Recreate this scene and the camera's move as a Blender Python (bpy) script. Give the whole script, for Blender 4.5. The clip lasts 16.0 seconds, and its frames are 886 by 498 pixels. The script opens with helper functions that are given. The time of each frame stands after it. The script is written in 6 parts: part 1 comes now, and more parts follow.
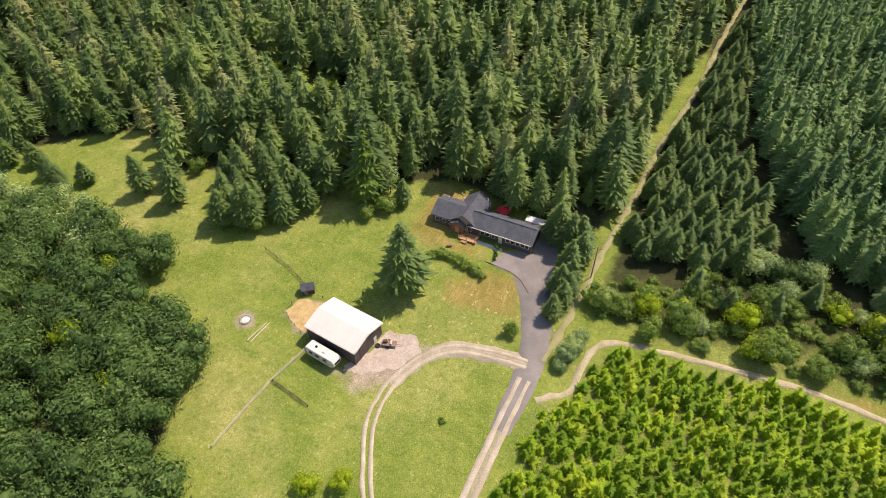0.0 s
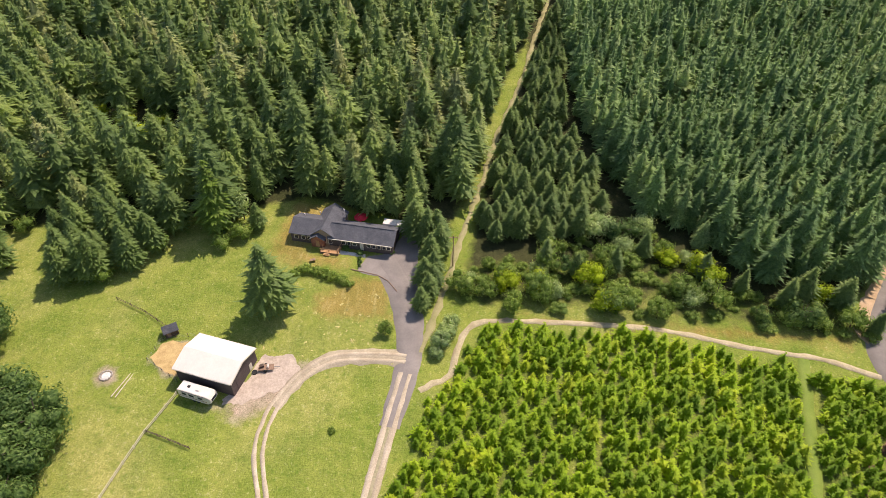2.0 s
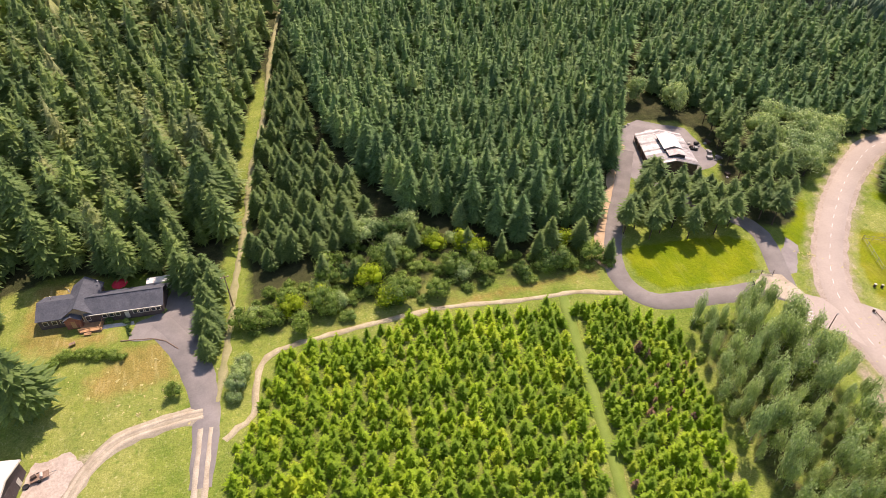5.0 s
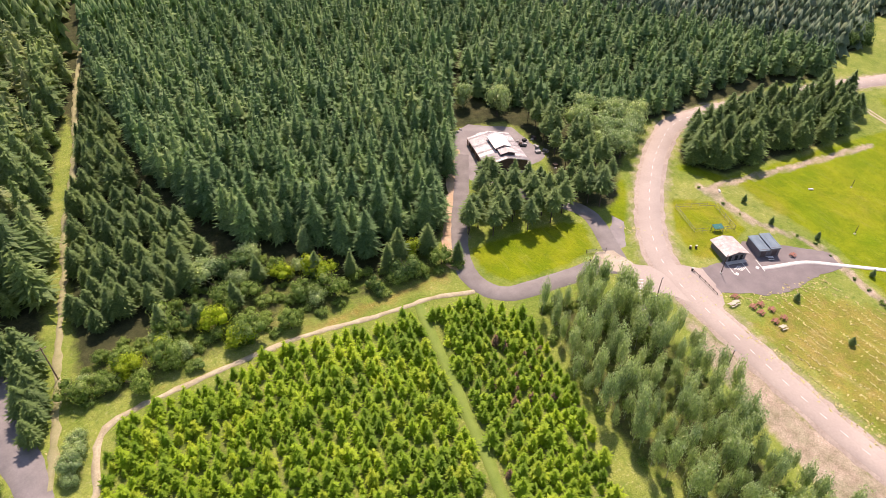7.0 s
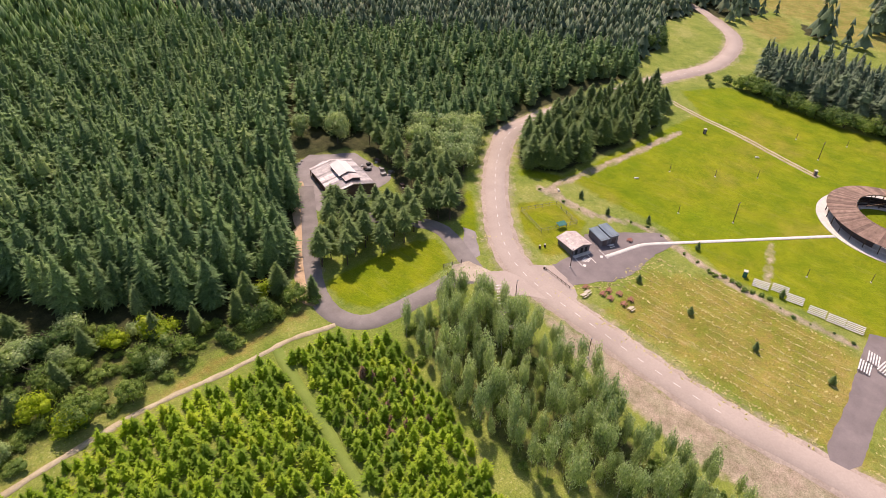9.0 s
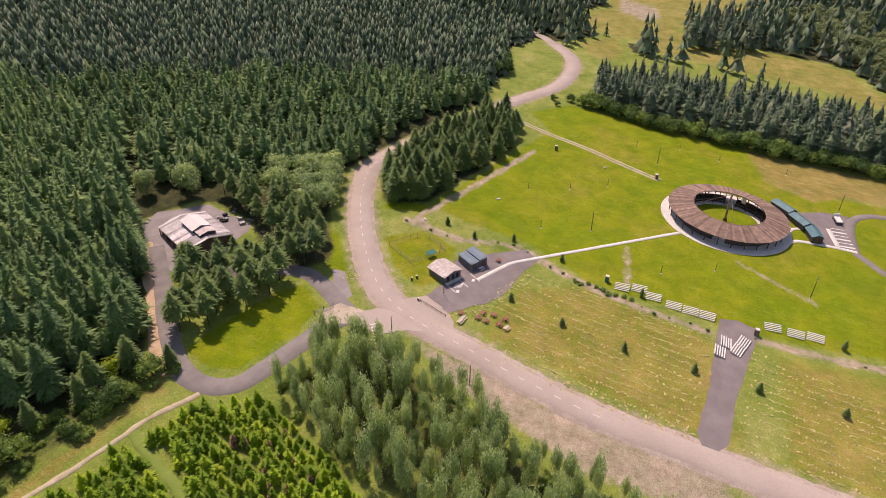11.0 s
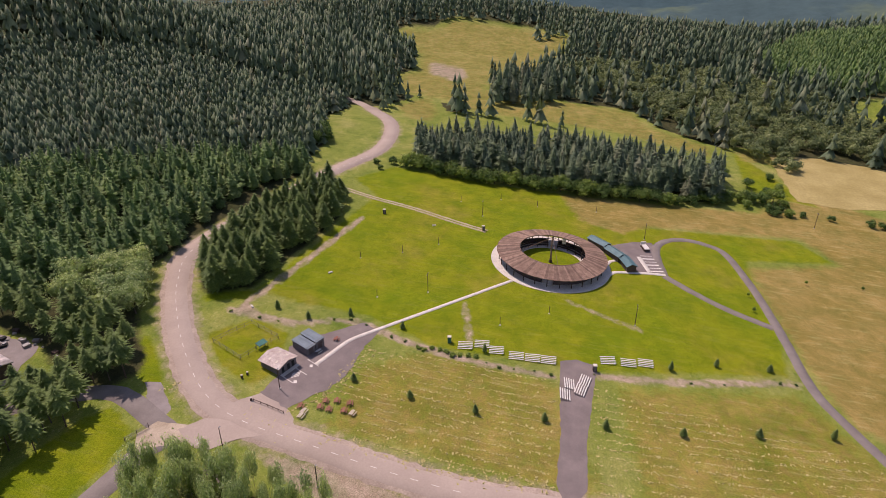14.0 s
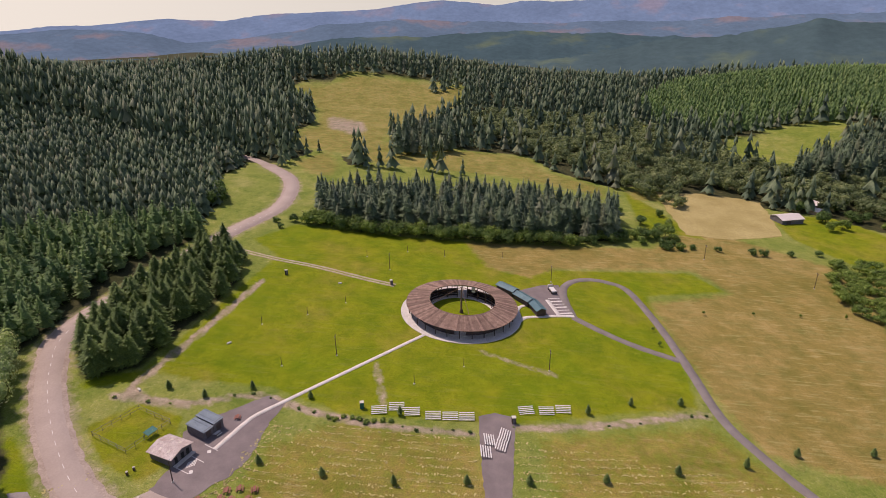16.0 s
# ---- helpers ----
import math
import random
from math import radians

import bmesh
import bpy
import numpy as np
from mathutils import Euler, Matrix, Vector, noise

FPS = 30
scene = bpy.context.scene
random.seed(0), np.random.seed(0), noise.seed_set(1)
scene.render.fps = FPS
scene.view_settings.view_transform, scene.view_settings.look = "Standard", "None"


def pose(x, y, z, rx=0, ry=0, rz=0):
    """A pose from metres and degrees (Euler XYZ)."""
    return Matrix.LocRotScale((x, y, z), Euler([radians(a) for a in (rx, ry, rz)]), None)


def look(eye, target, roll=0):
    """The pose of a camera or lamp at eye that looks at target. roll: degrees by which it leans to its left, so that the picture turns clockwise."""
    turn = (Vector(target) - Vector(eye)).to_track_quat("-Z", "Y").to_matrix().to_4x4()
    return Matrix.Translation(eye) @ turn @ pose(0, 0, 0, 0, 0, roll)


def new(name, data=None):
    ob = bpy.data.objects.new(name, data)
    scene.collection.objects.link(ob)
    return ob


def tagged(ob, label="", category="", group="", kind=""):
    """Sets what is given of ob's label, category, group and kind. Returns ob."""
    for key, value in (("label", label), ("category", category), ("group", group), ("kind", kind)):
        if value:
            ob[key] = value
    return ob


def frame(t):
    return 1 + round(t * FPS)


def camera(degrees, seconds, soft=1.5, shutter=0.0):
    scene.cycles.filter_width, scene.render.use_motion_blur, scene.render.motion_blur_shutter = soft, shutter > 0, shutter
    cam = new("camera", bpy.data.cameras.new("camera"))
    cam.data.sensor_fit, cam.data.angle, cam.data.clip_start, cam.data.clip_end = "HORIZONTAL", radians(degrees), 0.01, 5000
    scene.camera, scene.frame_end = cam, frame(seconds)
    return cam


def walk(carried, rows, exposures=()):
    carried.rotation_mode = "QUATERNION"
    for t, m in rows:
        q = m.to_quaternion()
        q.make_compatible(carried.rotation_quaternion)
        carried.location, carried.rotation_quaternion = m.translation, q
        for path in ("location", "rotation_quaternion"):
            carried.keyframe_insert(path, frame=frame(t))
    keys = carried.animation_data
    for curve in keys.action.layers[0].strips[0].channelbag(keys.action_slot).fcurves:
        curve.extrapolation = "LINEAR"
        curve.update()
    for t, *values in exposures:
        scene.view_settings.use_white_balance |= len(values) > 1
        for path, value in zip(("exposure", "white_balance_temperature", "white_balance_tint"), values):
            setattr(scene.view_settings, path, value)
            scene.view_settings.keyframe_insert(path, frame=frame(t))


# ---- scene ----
cam = camera(72.64, 16.0, 0.7)
# seconds, eye, yaw, pitch, roll
ROWS = [
    (0, (0.00, 0.00, 116.49), 20.306, -43.455, 0.141),
    (0.5, (1.42, -0.98, 116.55), 16.465, -43.016, 0.197),
    (1, (2.84, -1.97, 116.61), 12.688, -42.615, 0.235),
    (1.5, (4.29, -2.97, 116.63), 8.778, -42.198, 0.303),
    (2, (5.75, -3.97, 116.61), 4.968, -41.794, 0.296),
    (2.5, (7.23, -4.98, 116.56), 1.182, -41.368, 0.266),
    (3, (8.71, -5.99, 116.47), -2.540, -40.939, 0.238),
    (3.5, (10.24, -6.99, 116.40), -6.524, -40.496, 0.233),
    (4, (11.77, -7.96, 116.32), -10.521, -40.082, 0.118),
    (6.5, (19.38, -11.34, 115.67), -29.711, -38.101, 0.276),
    (7, (20.96, -11.65, 115.06), -33.650, -37.632, 0.555),
    (7.5, (22.53, -11.93, 114.41), -37.537, -37.075, 0.617),
    (8, (24.09, -12.21, 113.77), -41.378, -36.465, 0.575),
    (8.5, (25.65, -12.50, 113.16), -45.039, -35.774, 0.640),
    (9, (27.19, -12.81, 112.61), -48.406, -35.053, 0.630),
    (11.5, (35.28, -15.90, 111.83), -63.951, -31.135, 0.124),
    (12, (37.06, -16.34, 111.81), -66.778, -30.256, 0.018),
    (12.5, (38.84, -16.75, 111.79), -69.627, -29.376, -0.051),
    (13, (40.61, -17.09, 111.76), -72.261, -28.426, -0.164),
    (13.5, (42.34, -17.39, 111.73), -74.771, -27.402, -0.241),
    (14, (44.03, -17.66, 111.71), -77.123, -26.405, -0.254),
    (14.5, (45.72, -17.90, 111.66), -79.427, -25.364, -0.307),
    (15, (47.39, -18.10, 111.59), -81.652, -24.256, -0.374),
    (15.5, (49.03, -18.27, 111.47), -84.088, -23.074, -0.435),
    (16, (50.66, -18.44, 111.31), -86.336, -21.867, -0.520),
]
walk(cam, [(t, pose(*eye, 90 + pitch, 0, yaw) @ pose(0, 0, 0, 0, 0, roll)) for t, eye, yaw, pitch, roll in ROWS],
     [(0, 0.25, 7200, 18), (3.5, 0.38, 7350, 22), (7, 0.50, 7150, 28), (9, 0.18, 7250, 29), (11.5, -0.10, 7300, 32), (12.5, -0.22, 7300, 34), (14, -0.33, 7150, 34), (16, -0.45, 7100, 34)])
SLOPE_X, SLOPE_Y = 0.0004, 0.0732

# ---- light ----
SUN_AZ, SUN_EL = math.atan2(0.80, 0.59), radians(58)
world = bpy.data.worlds.new("world")
scene.world = world
world.use_nodes = True
wn, wl = world.node_tree.nodes, world.node_tree.links
sky = wn.new("ShaderNodeTexSky")
sky.sky_type, sky.sun_disc = "NISHITA", False
sky.sun_elevation, sky.sun_rotation = SUN_EL, math.pi / 2 - SUN_AZ
sky.air_density, sky.dust_density = 1.0, 0.7
coord = wn.new("ShaderNodeTexCoord")
split, join_xyz, keep = wn.new("ShaderNodeSeparateXYZ"), wn.new("ShaderNodeCombineXYZ"), wn.new("ShaderNodeMath")
keep.operation = "MAXIMUM"
keep.inputs[1].default_value = 0.05
wl.new(coord.outputs["Generated"], split.inputs[0])
wl.new(split.outputs["X"], join_xyz.inputs["X"])
wl.new(split.outputs["Y"], join_xyz.inputs["Y"])
wl.new(split.outputs["Z"], keep.inputs[0])
wl.new(keep.outputs[0], join_xyz.inputs["Z"])
wl.new(join_xyz.outputs[0], sky.inputs[0])
wl.new(sky.outputs[0], wn["Background"].inputs[0])
wn["Background"].inputs[1].default_value = 0.14
sun_data = bpy.data.lights.new("sun", "SUN")
sun_data.energy, sun_data.angle, sun_data.color = 4.2, radians(0.5), (1.0, 0.95, 0.87)
sun = new("sun", sun_data)
sun.matrix_world = look((math.cos(SUN_AZ) * 300, math.sin(SUN_AZ) * 300, 480), (0, 0, 0))


# ---- the lie of the land ----
def smooth(a, b, v):
    v = np.clip((v - a) / (b - a), 0.0, 1.0)
    return v * v * (3 - 2 * v)


HILLS = [  # x, y, height, reach along x, reach along y
    (495, 505, 74, 160, 180), (980, 190, 30, 200, 200), (900, -560, 40, 300, 260),
    (150, 900, 40, 500, 350), (-500, 500, 40, 300, 300)]


def ground_z(x, y):
    x, y = np.asarray(x, float), np.asarray(y, float)
    ys = np.clip(y, -170 - 60 * np.tanh((-y - 170) / 60) * (y < -170), 600)
    z = SLOPE_X * np.clip(x, -800, 900) + SLOPE_Y * ys * (1 - 0.6 * smooth(520, 820, x) * (y > 0))
    away = smooth(520, 900, np.hypot(x - 60, y * 1.25))
    for hx, hy, hz, rx, ry in HILLS:
        z = z + away * hz * np.exp(-((x - hx) / rx) ** 2 - ((y - hy) / ry) ** 2)
    far = smooth(1000, 2000, np.hypot(x, y))
    return z * (1 - 0.6 * far) - 110 * far


def gz(x, y):
    return float(ground_z(x, y))


def inside(poly, x, y):
    """Even-odd test of points against a polygon, for arrays."""
    x, y = np.asarray(x, float), np.asarray(y, float)
    hit = np.zeros(x.shape, bool)
    n = len(poly)
    for i in range(n):
        (x0, y0), (x1, y1) = poly[i], poly[(i + 1) % n]
        if y0 == y1:
            continue
        hit ^= ((y0 > y) != (y1 > y)) & (x < (x1 - x0) * (y - y0) / (y1 - y0) + x0)
    return hit


def edge_distance(line, x, y, closed=False):
    """Distance of points from a polyline."""
    best = np.full(np.shape(x), 1e9)
    pts = list(line) + ([line[0]] if closed else [])
    for (x0, y0), (x1, y1) in zip(pts, pts[1:]):
        dx, dy = x1 - x0, y1 - y0
        u = np.clip(((x - x0) * dx + (y - y0) * dy) / (dx * dx + dy * dy + 1e-9), 0, 1)
        best = np.minimum(best, np.hypot(x - x0 - u * dx, y - y0 - u * dy))
    return best


def curve(points, step=2.0):
    """A smooth line through a few points of the plan."""
    pts = [Vector((*p, 0)) for p in points]
    pts = [pts[0] * 2 - pts[1]] + pts + [pts[-1] * 2 - pts[-2]]
    out = []
    for a, b, c, d in zip(pts, pts[1:], pts[2:], pts[3:]):
        n = max(2, int((c - b).length / step))
        for i in range(n):
            t = i / n
            out.append(0.5 * (2 * b + (c - a) * t + (2 * a - 5 * b + 4 * c - d) * t * t + (3 * b - a - 3 * c + d) * t ** 3))
    out.append(pts[-2])
    return [(p.x, p.y) for p in out]


# ---- materials ----
def mat(name, rough=0.8, metal=0.0, spec=0.3):
    m = bpy.data.materials.new(name)
    m.use_nodes = True
    b = m.node_tree.nodes["Principled BSDF"]
    b.inputs["Roughness"].default_value, b.inputs["Metallic"].default_value = rough, metal
    b.inputs["Specular IOR Level"].default_value = spec
    return m, m.node_tree.nodes, m.node_tree.links, b


def noise_tex(nodes, links, scale, detail=4, rough=0.6, vector=None):
    n = nodes.new("ShaderNodeTexNoise")
    n.inputs["Scale"].default_value, n.inputs["Detail"].default_value, n.inputs["Roughness"].default_value = scale, detail, rough
    if vector is None:
        vector = nodes.new("ShaderNodeNewGeometry").outputs["Position"]
    links.new(vector, n.inputs["Vector"])
    return n


def ramp(nodes, links, src, stops):
    r = nodes.new("ShaderNodeValToRGB")
    while len(r.color_ramp.elements) < len(stops):
        r.color_ramp.elements.new(0.5)
    for e, (p, c) in zip(r.color_ramp.elements, stops):
        e.position, e.color = p, (*c, 1)
    links.new(src, r.inputs[0])
    return r.outputs["Color"]


def mix(nodes, links, fac, a, b, blend="MIX"):
    m = nodes.new("ShaderNodeMix")
    m.data_type, m.blend_type = "RGBA", blend
    for sock, v in ((m.inputs[0], fac), (m.inputs[6], a), (m.inputs[7], b)):
        if isinstance(v, (int, float)):
            sock.default_value = v
        elif isinstance(v, tuple):
            sock.default_value = (*v, 1)
        else:
            links.new(v, sock)
    return m.outputs[2]


def bump(nodes, links, b, height, strength, distance):
    n = nodes.new("ShaderNodeBump")
    n.inputs["Strength"].default_value, n.inputs["Distance"].default_value = strength, distance
    links.new(height, n.inputs["Height"])
    links.new(n.outputs[0], b.inputs["Normal"])


def plain(name, dark, light, scale=0.6, rough=0.8, metal=0.0, fine=8.0, spec=0.3, relief=0.0, grain=0.24):
    """A surface between two tones, mottled at two sizes."""
    m, n, l, b = mat(name, rough, metal, spec)
    geo = n.new("ShaderNodeNewGeometry").outputs["Position"]
    big, small = noise_tex(n, l, scale, 5, 0.6, geo), noise_tex(n, l, fine, 3, 0.6, geo)
    col = ramp(n, l, big.outputs[0], [(0.3, dark), (0.7, light)])
    tone = ramp(n, l, small.outputs[0], [(0.25, (1 - grain,) * 3), (0.75, (1 + grain * 0.8,) * 3)])
    l.new(mix(n, l, 1.0, col, tone, "MULTIPLY"), b.inputs["Base Color"])
    if relief:
        bump(n, l, b, small.outputs[0], 0.6, relief)
    return m


def leafy(name, dark, light, tip, gloss=0.6, through_light=0.5):
    """Foliage: a tone for each plant or leaf, drifting over the stand."""
    m, n, l, b = mat(name, gloss, 0, 0.25)
    geo = n.new("ShaderNodeNewGeometry")
    stand = noise_tex(n, l, 0.09, 3, 0.6, geo.outputs["Position"])
    fine = noise_tex(n, l, 1.7, 2, 0.6, geo.outputs["Position"])
    own = ramp(n, l, geo.outputs["Random Per Island"], [(0.0, dark), (0.75, light), (1.0, tip)])
    drift = ramp(n, l, stand.outputs[0], [(0.3, (0.7, 0.75, 0.75)), (0.7, (1.25, 1.15, 1.0))])
    grain = ramp(n, l, fine.outputs[0], [(0.3, (0.65, 0.7, 0.7)), (0.7, (1.3, 1.25, 1.15))])
    col = mix(n, l, 1.0, mix(n, l, 1.0, own, drift, "MULTIPLY"), grain, "MULTIPLY")
    l.new(col, b.inputs["Base Color"])
    if through_light:
        t, add = n.new("ShaderNodeBsdfTranslucent"), n.new("ShaderNodeMixShader")
        l.new(col, t.inputs["Color"])
        add.inputs[0].default_value = through_light
        l.new(b.outputs[0], add.inputs[1])
        l.new(t.outputs[0], add.inputs[2])
        l.new(add.outputs[0], n["Material Output"].inputs["Surface"])
    return m


M_FIR = leafy("fir_needles", (0.150, 0.240, 0.085), (0.310, 0.425, 0.142), (0.43, 0.465, 0.225))
M_FIR_ROW = leafy("plantation_fir_needles", (0.150, 0.265, 0.105), (0.250, 0.395, 0.155), (0.33, 0.45, 0.19))
# far firs: haze put into the base colour, bluer and greyer than near ones
M_FIR_FAR = leafy("hazed_fir_needles", (0.110, 0.172, 0.112), (0.195, 0.275, 0.160), (0.26, 0.295, 0.20), through_light=0.3)
M_CREEK = leafy("creek_leaves", (0.170, 0.235, 0.105), (0.290, 0.360, 0.165), (0.40, 0.46, 0.25))
M_YOUNG = leafy("young_fir_needles", (0.194, 0.34, 0.015), (0.352, 0.52, 0.021), (0.44, 0.55, 0.033))
M_OAK = leafy("oak_leaves", (0.085, 0.168, 0.048), (0.165, 0.275, 0.080), (0.25, 0.35, 0.12))
M_BRUSH = leafy("brush_leaves", (0.148, 0.255, 0.047), (0.282, 0.403, 0.094), (0.417, 0.511, 0.175))
M_LIME = leafy("bright_leaves", (0.27, 0.39, 0.02), (0.42, 0.55, 0.03), (0.52, 0.60, 0.07))
M_POPLAR = leafy("poplar_leaves", (0.30, 0.42, 0.16), (0.50, 0.63, 0.27), (0.72, 0.80, 0.50))
M_BARK = plain("bark", (0.05, 0.035, 0.025), (0.12, 0.09, 0.07), 1.0, 0.95)


# ---- mesh tools ----
def mesh_of(name, verts, faces, material=None, shade=False):
    """A mesh from arrays; faces all of one size."""
    verts, faces = np.asarray(verts, np.float32), np.asarray(faces, np.int32)
    me = bpy.data.meshes.new(name)
    k = faces.shape[1]
    me.vertices.add(len(verts))
    me.vertices.foreach_set("co", verts.ravel())
    me.loops.add(faces.size)
    me.loops.foreach_set("vertex_index", faces.ravel())
    me.polygons.add(len(faces))
    me.polygons.foreach_set("loop_start", np.arange(0, faces.size, k, dtype=np.int32))
    if shade:
        me.polygons.foreach_set("use_smooth", np.ones(len(faces), bool))
    me.update(calc_edges=True)
    if material:
        me.materials.append(material)
    return me


def bm_mesh(name, bm, material=None):
    me = bpy.data.meshes.new(name)
    bm.normal_update()
    bm.to_mesh(me)
    bm.free()
    if material:
        me.materials.append(material)
    return me


def part(name, bm, material, parent, label=""):
    ob = new(name, bm if isinstance(bm, bpy.types.Mesh) else bm_mesh(name, bm, material))
    ob.parent = parent
    return tagged(ob, label) if label else ob


def box(sx, sy, sz, at=(0, 0, 0), bevel=0.0, turn=0.0, bm=None):
    """A block with its base's middle at the point given."""
    bm = bm or bmesh.new()
    m = pose(at[0], at[1], at[2] + sz / 2, 0, 0, turn) @ Matrix.Diagonal((sx, sy, sz, 1))
    made = bmesh.ops.create_cube(bm, size=1, matrix=m)
    if bevel:
        edges = list({e for v in made["verts"] for e in v.link_edges})
        bmesh.ops.bevel(bm, geom=edges, offset=bevel, segments=1, affect="EDGES")
    return bm


def rod(p, q, r0, r1=None, sides=8, bm=None):
    bm = bm or bmesh.new()
    p, q = Vector(p), Vector(q)
    d = q - p
    m = Matrix.Translation((p + q) / 2) @ d.to_track_quat("Z", "Y").to_matrix().to_4x4()
    bmesh.ops.create_cone(bm, cap_ends=True, segments=sides, radius1=r0, radius2=r0 if r1 is None else r1, depth=d.length, matrix=m)
    return bm


def slab(points, thick, bm=None):
    """A sheet of some thickness hung below a loop of points."""
    bm = bm or bmesh.new()
    top = [bm.verts.new(p) for p in points]
    low = [bm.verts.new((p[0], p[1], p[2] - thick)) for p in points]
    bm.faces.new(top)
    bm.faces.new(low[::-1])
    for i in range(len(points)):
        j = (i + 1) % len(points)
        bm.faces.new((top[i], low[i], low[j], top[j]))
    return bm


def thing(name, x, y, turn=0.0, label="", category="", group="", lift=0.0):
    e = new(name)
    e.matrix_world = pose(x, y, gz(x, y) + lift, 0, 0, turn)
    return tagged(e, label, category, group)


def ribbon(name, line, width, material, lift=0.05, wobble=0.25, seed=1, offset=0.0, label="", category="road"):
    """A strip of surface laid along a line of the plan, on its bed."""
    rng = np.random.default_rng(seed)
    pts = np.array(curve(line, 2.0))
    d = np.gradient(pts, axis=0)
    nrm = np.stack([-d[:, 1], d[:, 0]], 1) / np.linalg.norm(d, axis=1)[:, None]
    w = np.broadcast_to(np.asarray(width, float) if np.ndim(width) == 0 else np.interp(np.linspace(0, 1, len(pts)), np.linspace(0, 1, len(width)), width), (len(pts),))
    n = len(pts)
    cols, heights = [], (-0.12, 0, 0.03, 0, -0.12)
    for k, s in enumerate((-1.03, -1.0, 0.0, 1.0, 1.03)):
        if k != 1 and k != 4:
            jit = (rng.random(n) - 0.5) * wobble if k != 2 else np.zeros(n)
        p = pts + nrm * (offset + s * w / 2 + jit)[:, None]
        z = ground_z(p[:, 0], p[:, 1]) + lift + heights[k]
        cols.append(np.stack([p[:, 0], p[:, 1], z], 1))
    v = np.concatenate(cols)
    f = [(k * n + i, (k + 1) * n + i, (k + 1) * n + i + 1, k * n + i + 1) for k in range(4) for i in range(n - 1)]
    ob = new(name, mesh_of(name, v, np.array(f)[:, ::-1], material))
    return tagged(ob, label, category, kind="structure")


def patch(name, poly, material, lift=0.05, label="", category="pavement", step=1.5, wobble=0.3, seed=2):
    """A flat area of surface with an uneven outline."""
    rng = random.Random(seed)
    loop = []
    for (x0, y0), (x1, y1) in zip(poly, list(poly[1:]) + [poly[0]]):
        n = max(1, int(math.hypot(x1 - x0, y1 - y0) / step))
        for i in range(n):
            x, y = x0 + (x1 - x0) * i / n, y0 + (y1 - y0) * i / n
            x, y = x + rng.uniform(-wobble, wobble), y + rng.uniform(-wobble, wobble)
            loop.append((x, y, gz(x, y) + lift))
    bm = slab(loop, 0.15)
    bmesh.ops.triangulate(bm, faces=[f for f in bm.faces if len(f.verts) > 4])
    return tagged(new(name, bm_mesh(name, bm, material)), label, category, kind="structure")


# ---- plants ----
def conifer_form(rng, whorls=9, per=7, sprays=True, base=0.12, slim=1.0, wide=1.0):
    """A fir of height 1 and crown radius about 0.25: whorls of narrow drooping boughs with side sprays on one stem, all one island."""
    v, f = [(0, 0, base * 0.6)], []
    axis = [0]
    for w in range(whorls):
        u = (w + 0.2) / whorls
        z = base + (1 - base) * u ** 0.92
        axis.append(len(v))
        v.append((0, 0, min(z + 0.03, 0.97)))
        reach = 0.265 * slim * (1 - u) ** 0.78 * (0.6 + 0.4 * min(1, u * 5)) + 0.014
        turn = rng.random() * 6.28
        n = max(4, int(per * (1 - 0.4 * u)))
        for k in range(n):
            a = turn + 6.283 * (k + rng.uniform(-0.35, 0.35)) / n
            ln = reach * rng.choice((0.6, 0.85, 1.0, 1.0, 1.2)) * rng.uniform(0.85, 1.15)
            zb = z + rng.uniform(-0.6, 0.6) * (1 - base) / whorls
            ca, sa = math.cos(a), math.sin(a)
            wd = ln * rng.uniform(0.09, 0.15) * wide + 0.005
            drop = ln * rng.uniform(-0.05, 0.40)
            i = len(v)
            for side in (1, -1):
                v.append((ca * ln * 0.4 - sa * wd * side, sa * ln * 0.4 + ca * wd * side, zb + 0.01 - drop * 0.3 - wd * 0.3))
            v.append((ca * ln, sa * ln, zb - drop))
            f += [(axis[-1], i + 1, i), (i, i + 1, i + 2)]
            if sprays:
                for side in (1, -1):
                    bear, l2 = a + side * rng.uniform(0.45, 0.85), ln * rng.uniform(0.42, 0.62)
                    px, py, pz = v[i] if side > 0 else v[i + 1]
                    j = len(v)
                    v.append((px + math.cos(bear) * l2, py + math.sin(bear) * l2, pz - drop * 0.5))
                    v.append((px + ca * l2 * 0.42, py + sa * l2 * 0.42, pz - drop * 0.2))
                    f.append((i, j, j + 1) if side < 0 else (i, j + 1, j))
                    if side < 0:
                        f[-1] = (i + 1, j, j + 1)
        f.append((axis[-2], axis[-1], i + 1))
    for u0, u1 in ((0.0, 0.62), (0.45, 1.0)):
        o, r0 = len(v), 0.265 * slim * (1 - u0) ** 0.8 * 0.62
        for k in range(6):
            q = r0 * rng.uniform(0.8, 1.15)
            v.append((q * math.cos(1.047 * k + u0), q * math.sin(1.047 * k + u0), base + (1 - base) * (u0 + rng.uniform(0.0, 0.04))))
        f += [(axis[min(whorls, 1 + int(u1 * whorls))], o + k, o + (k + 1) % 6) for k in range(6)]
    i = len(v)
    v += [(0, 0, 1.0), (0.012, 0.004, 0.93), (-0.008, 0.01, 0.93), (-0.004, -0.012, 0.93)]
    f += [(i, i + 1, i + 2), (i, i + 2, i + 3), (i, i + 3, i + 1), (axis[-1], i + 1, i + 2)]
    return np.array(v, float), np.array(f, int)


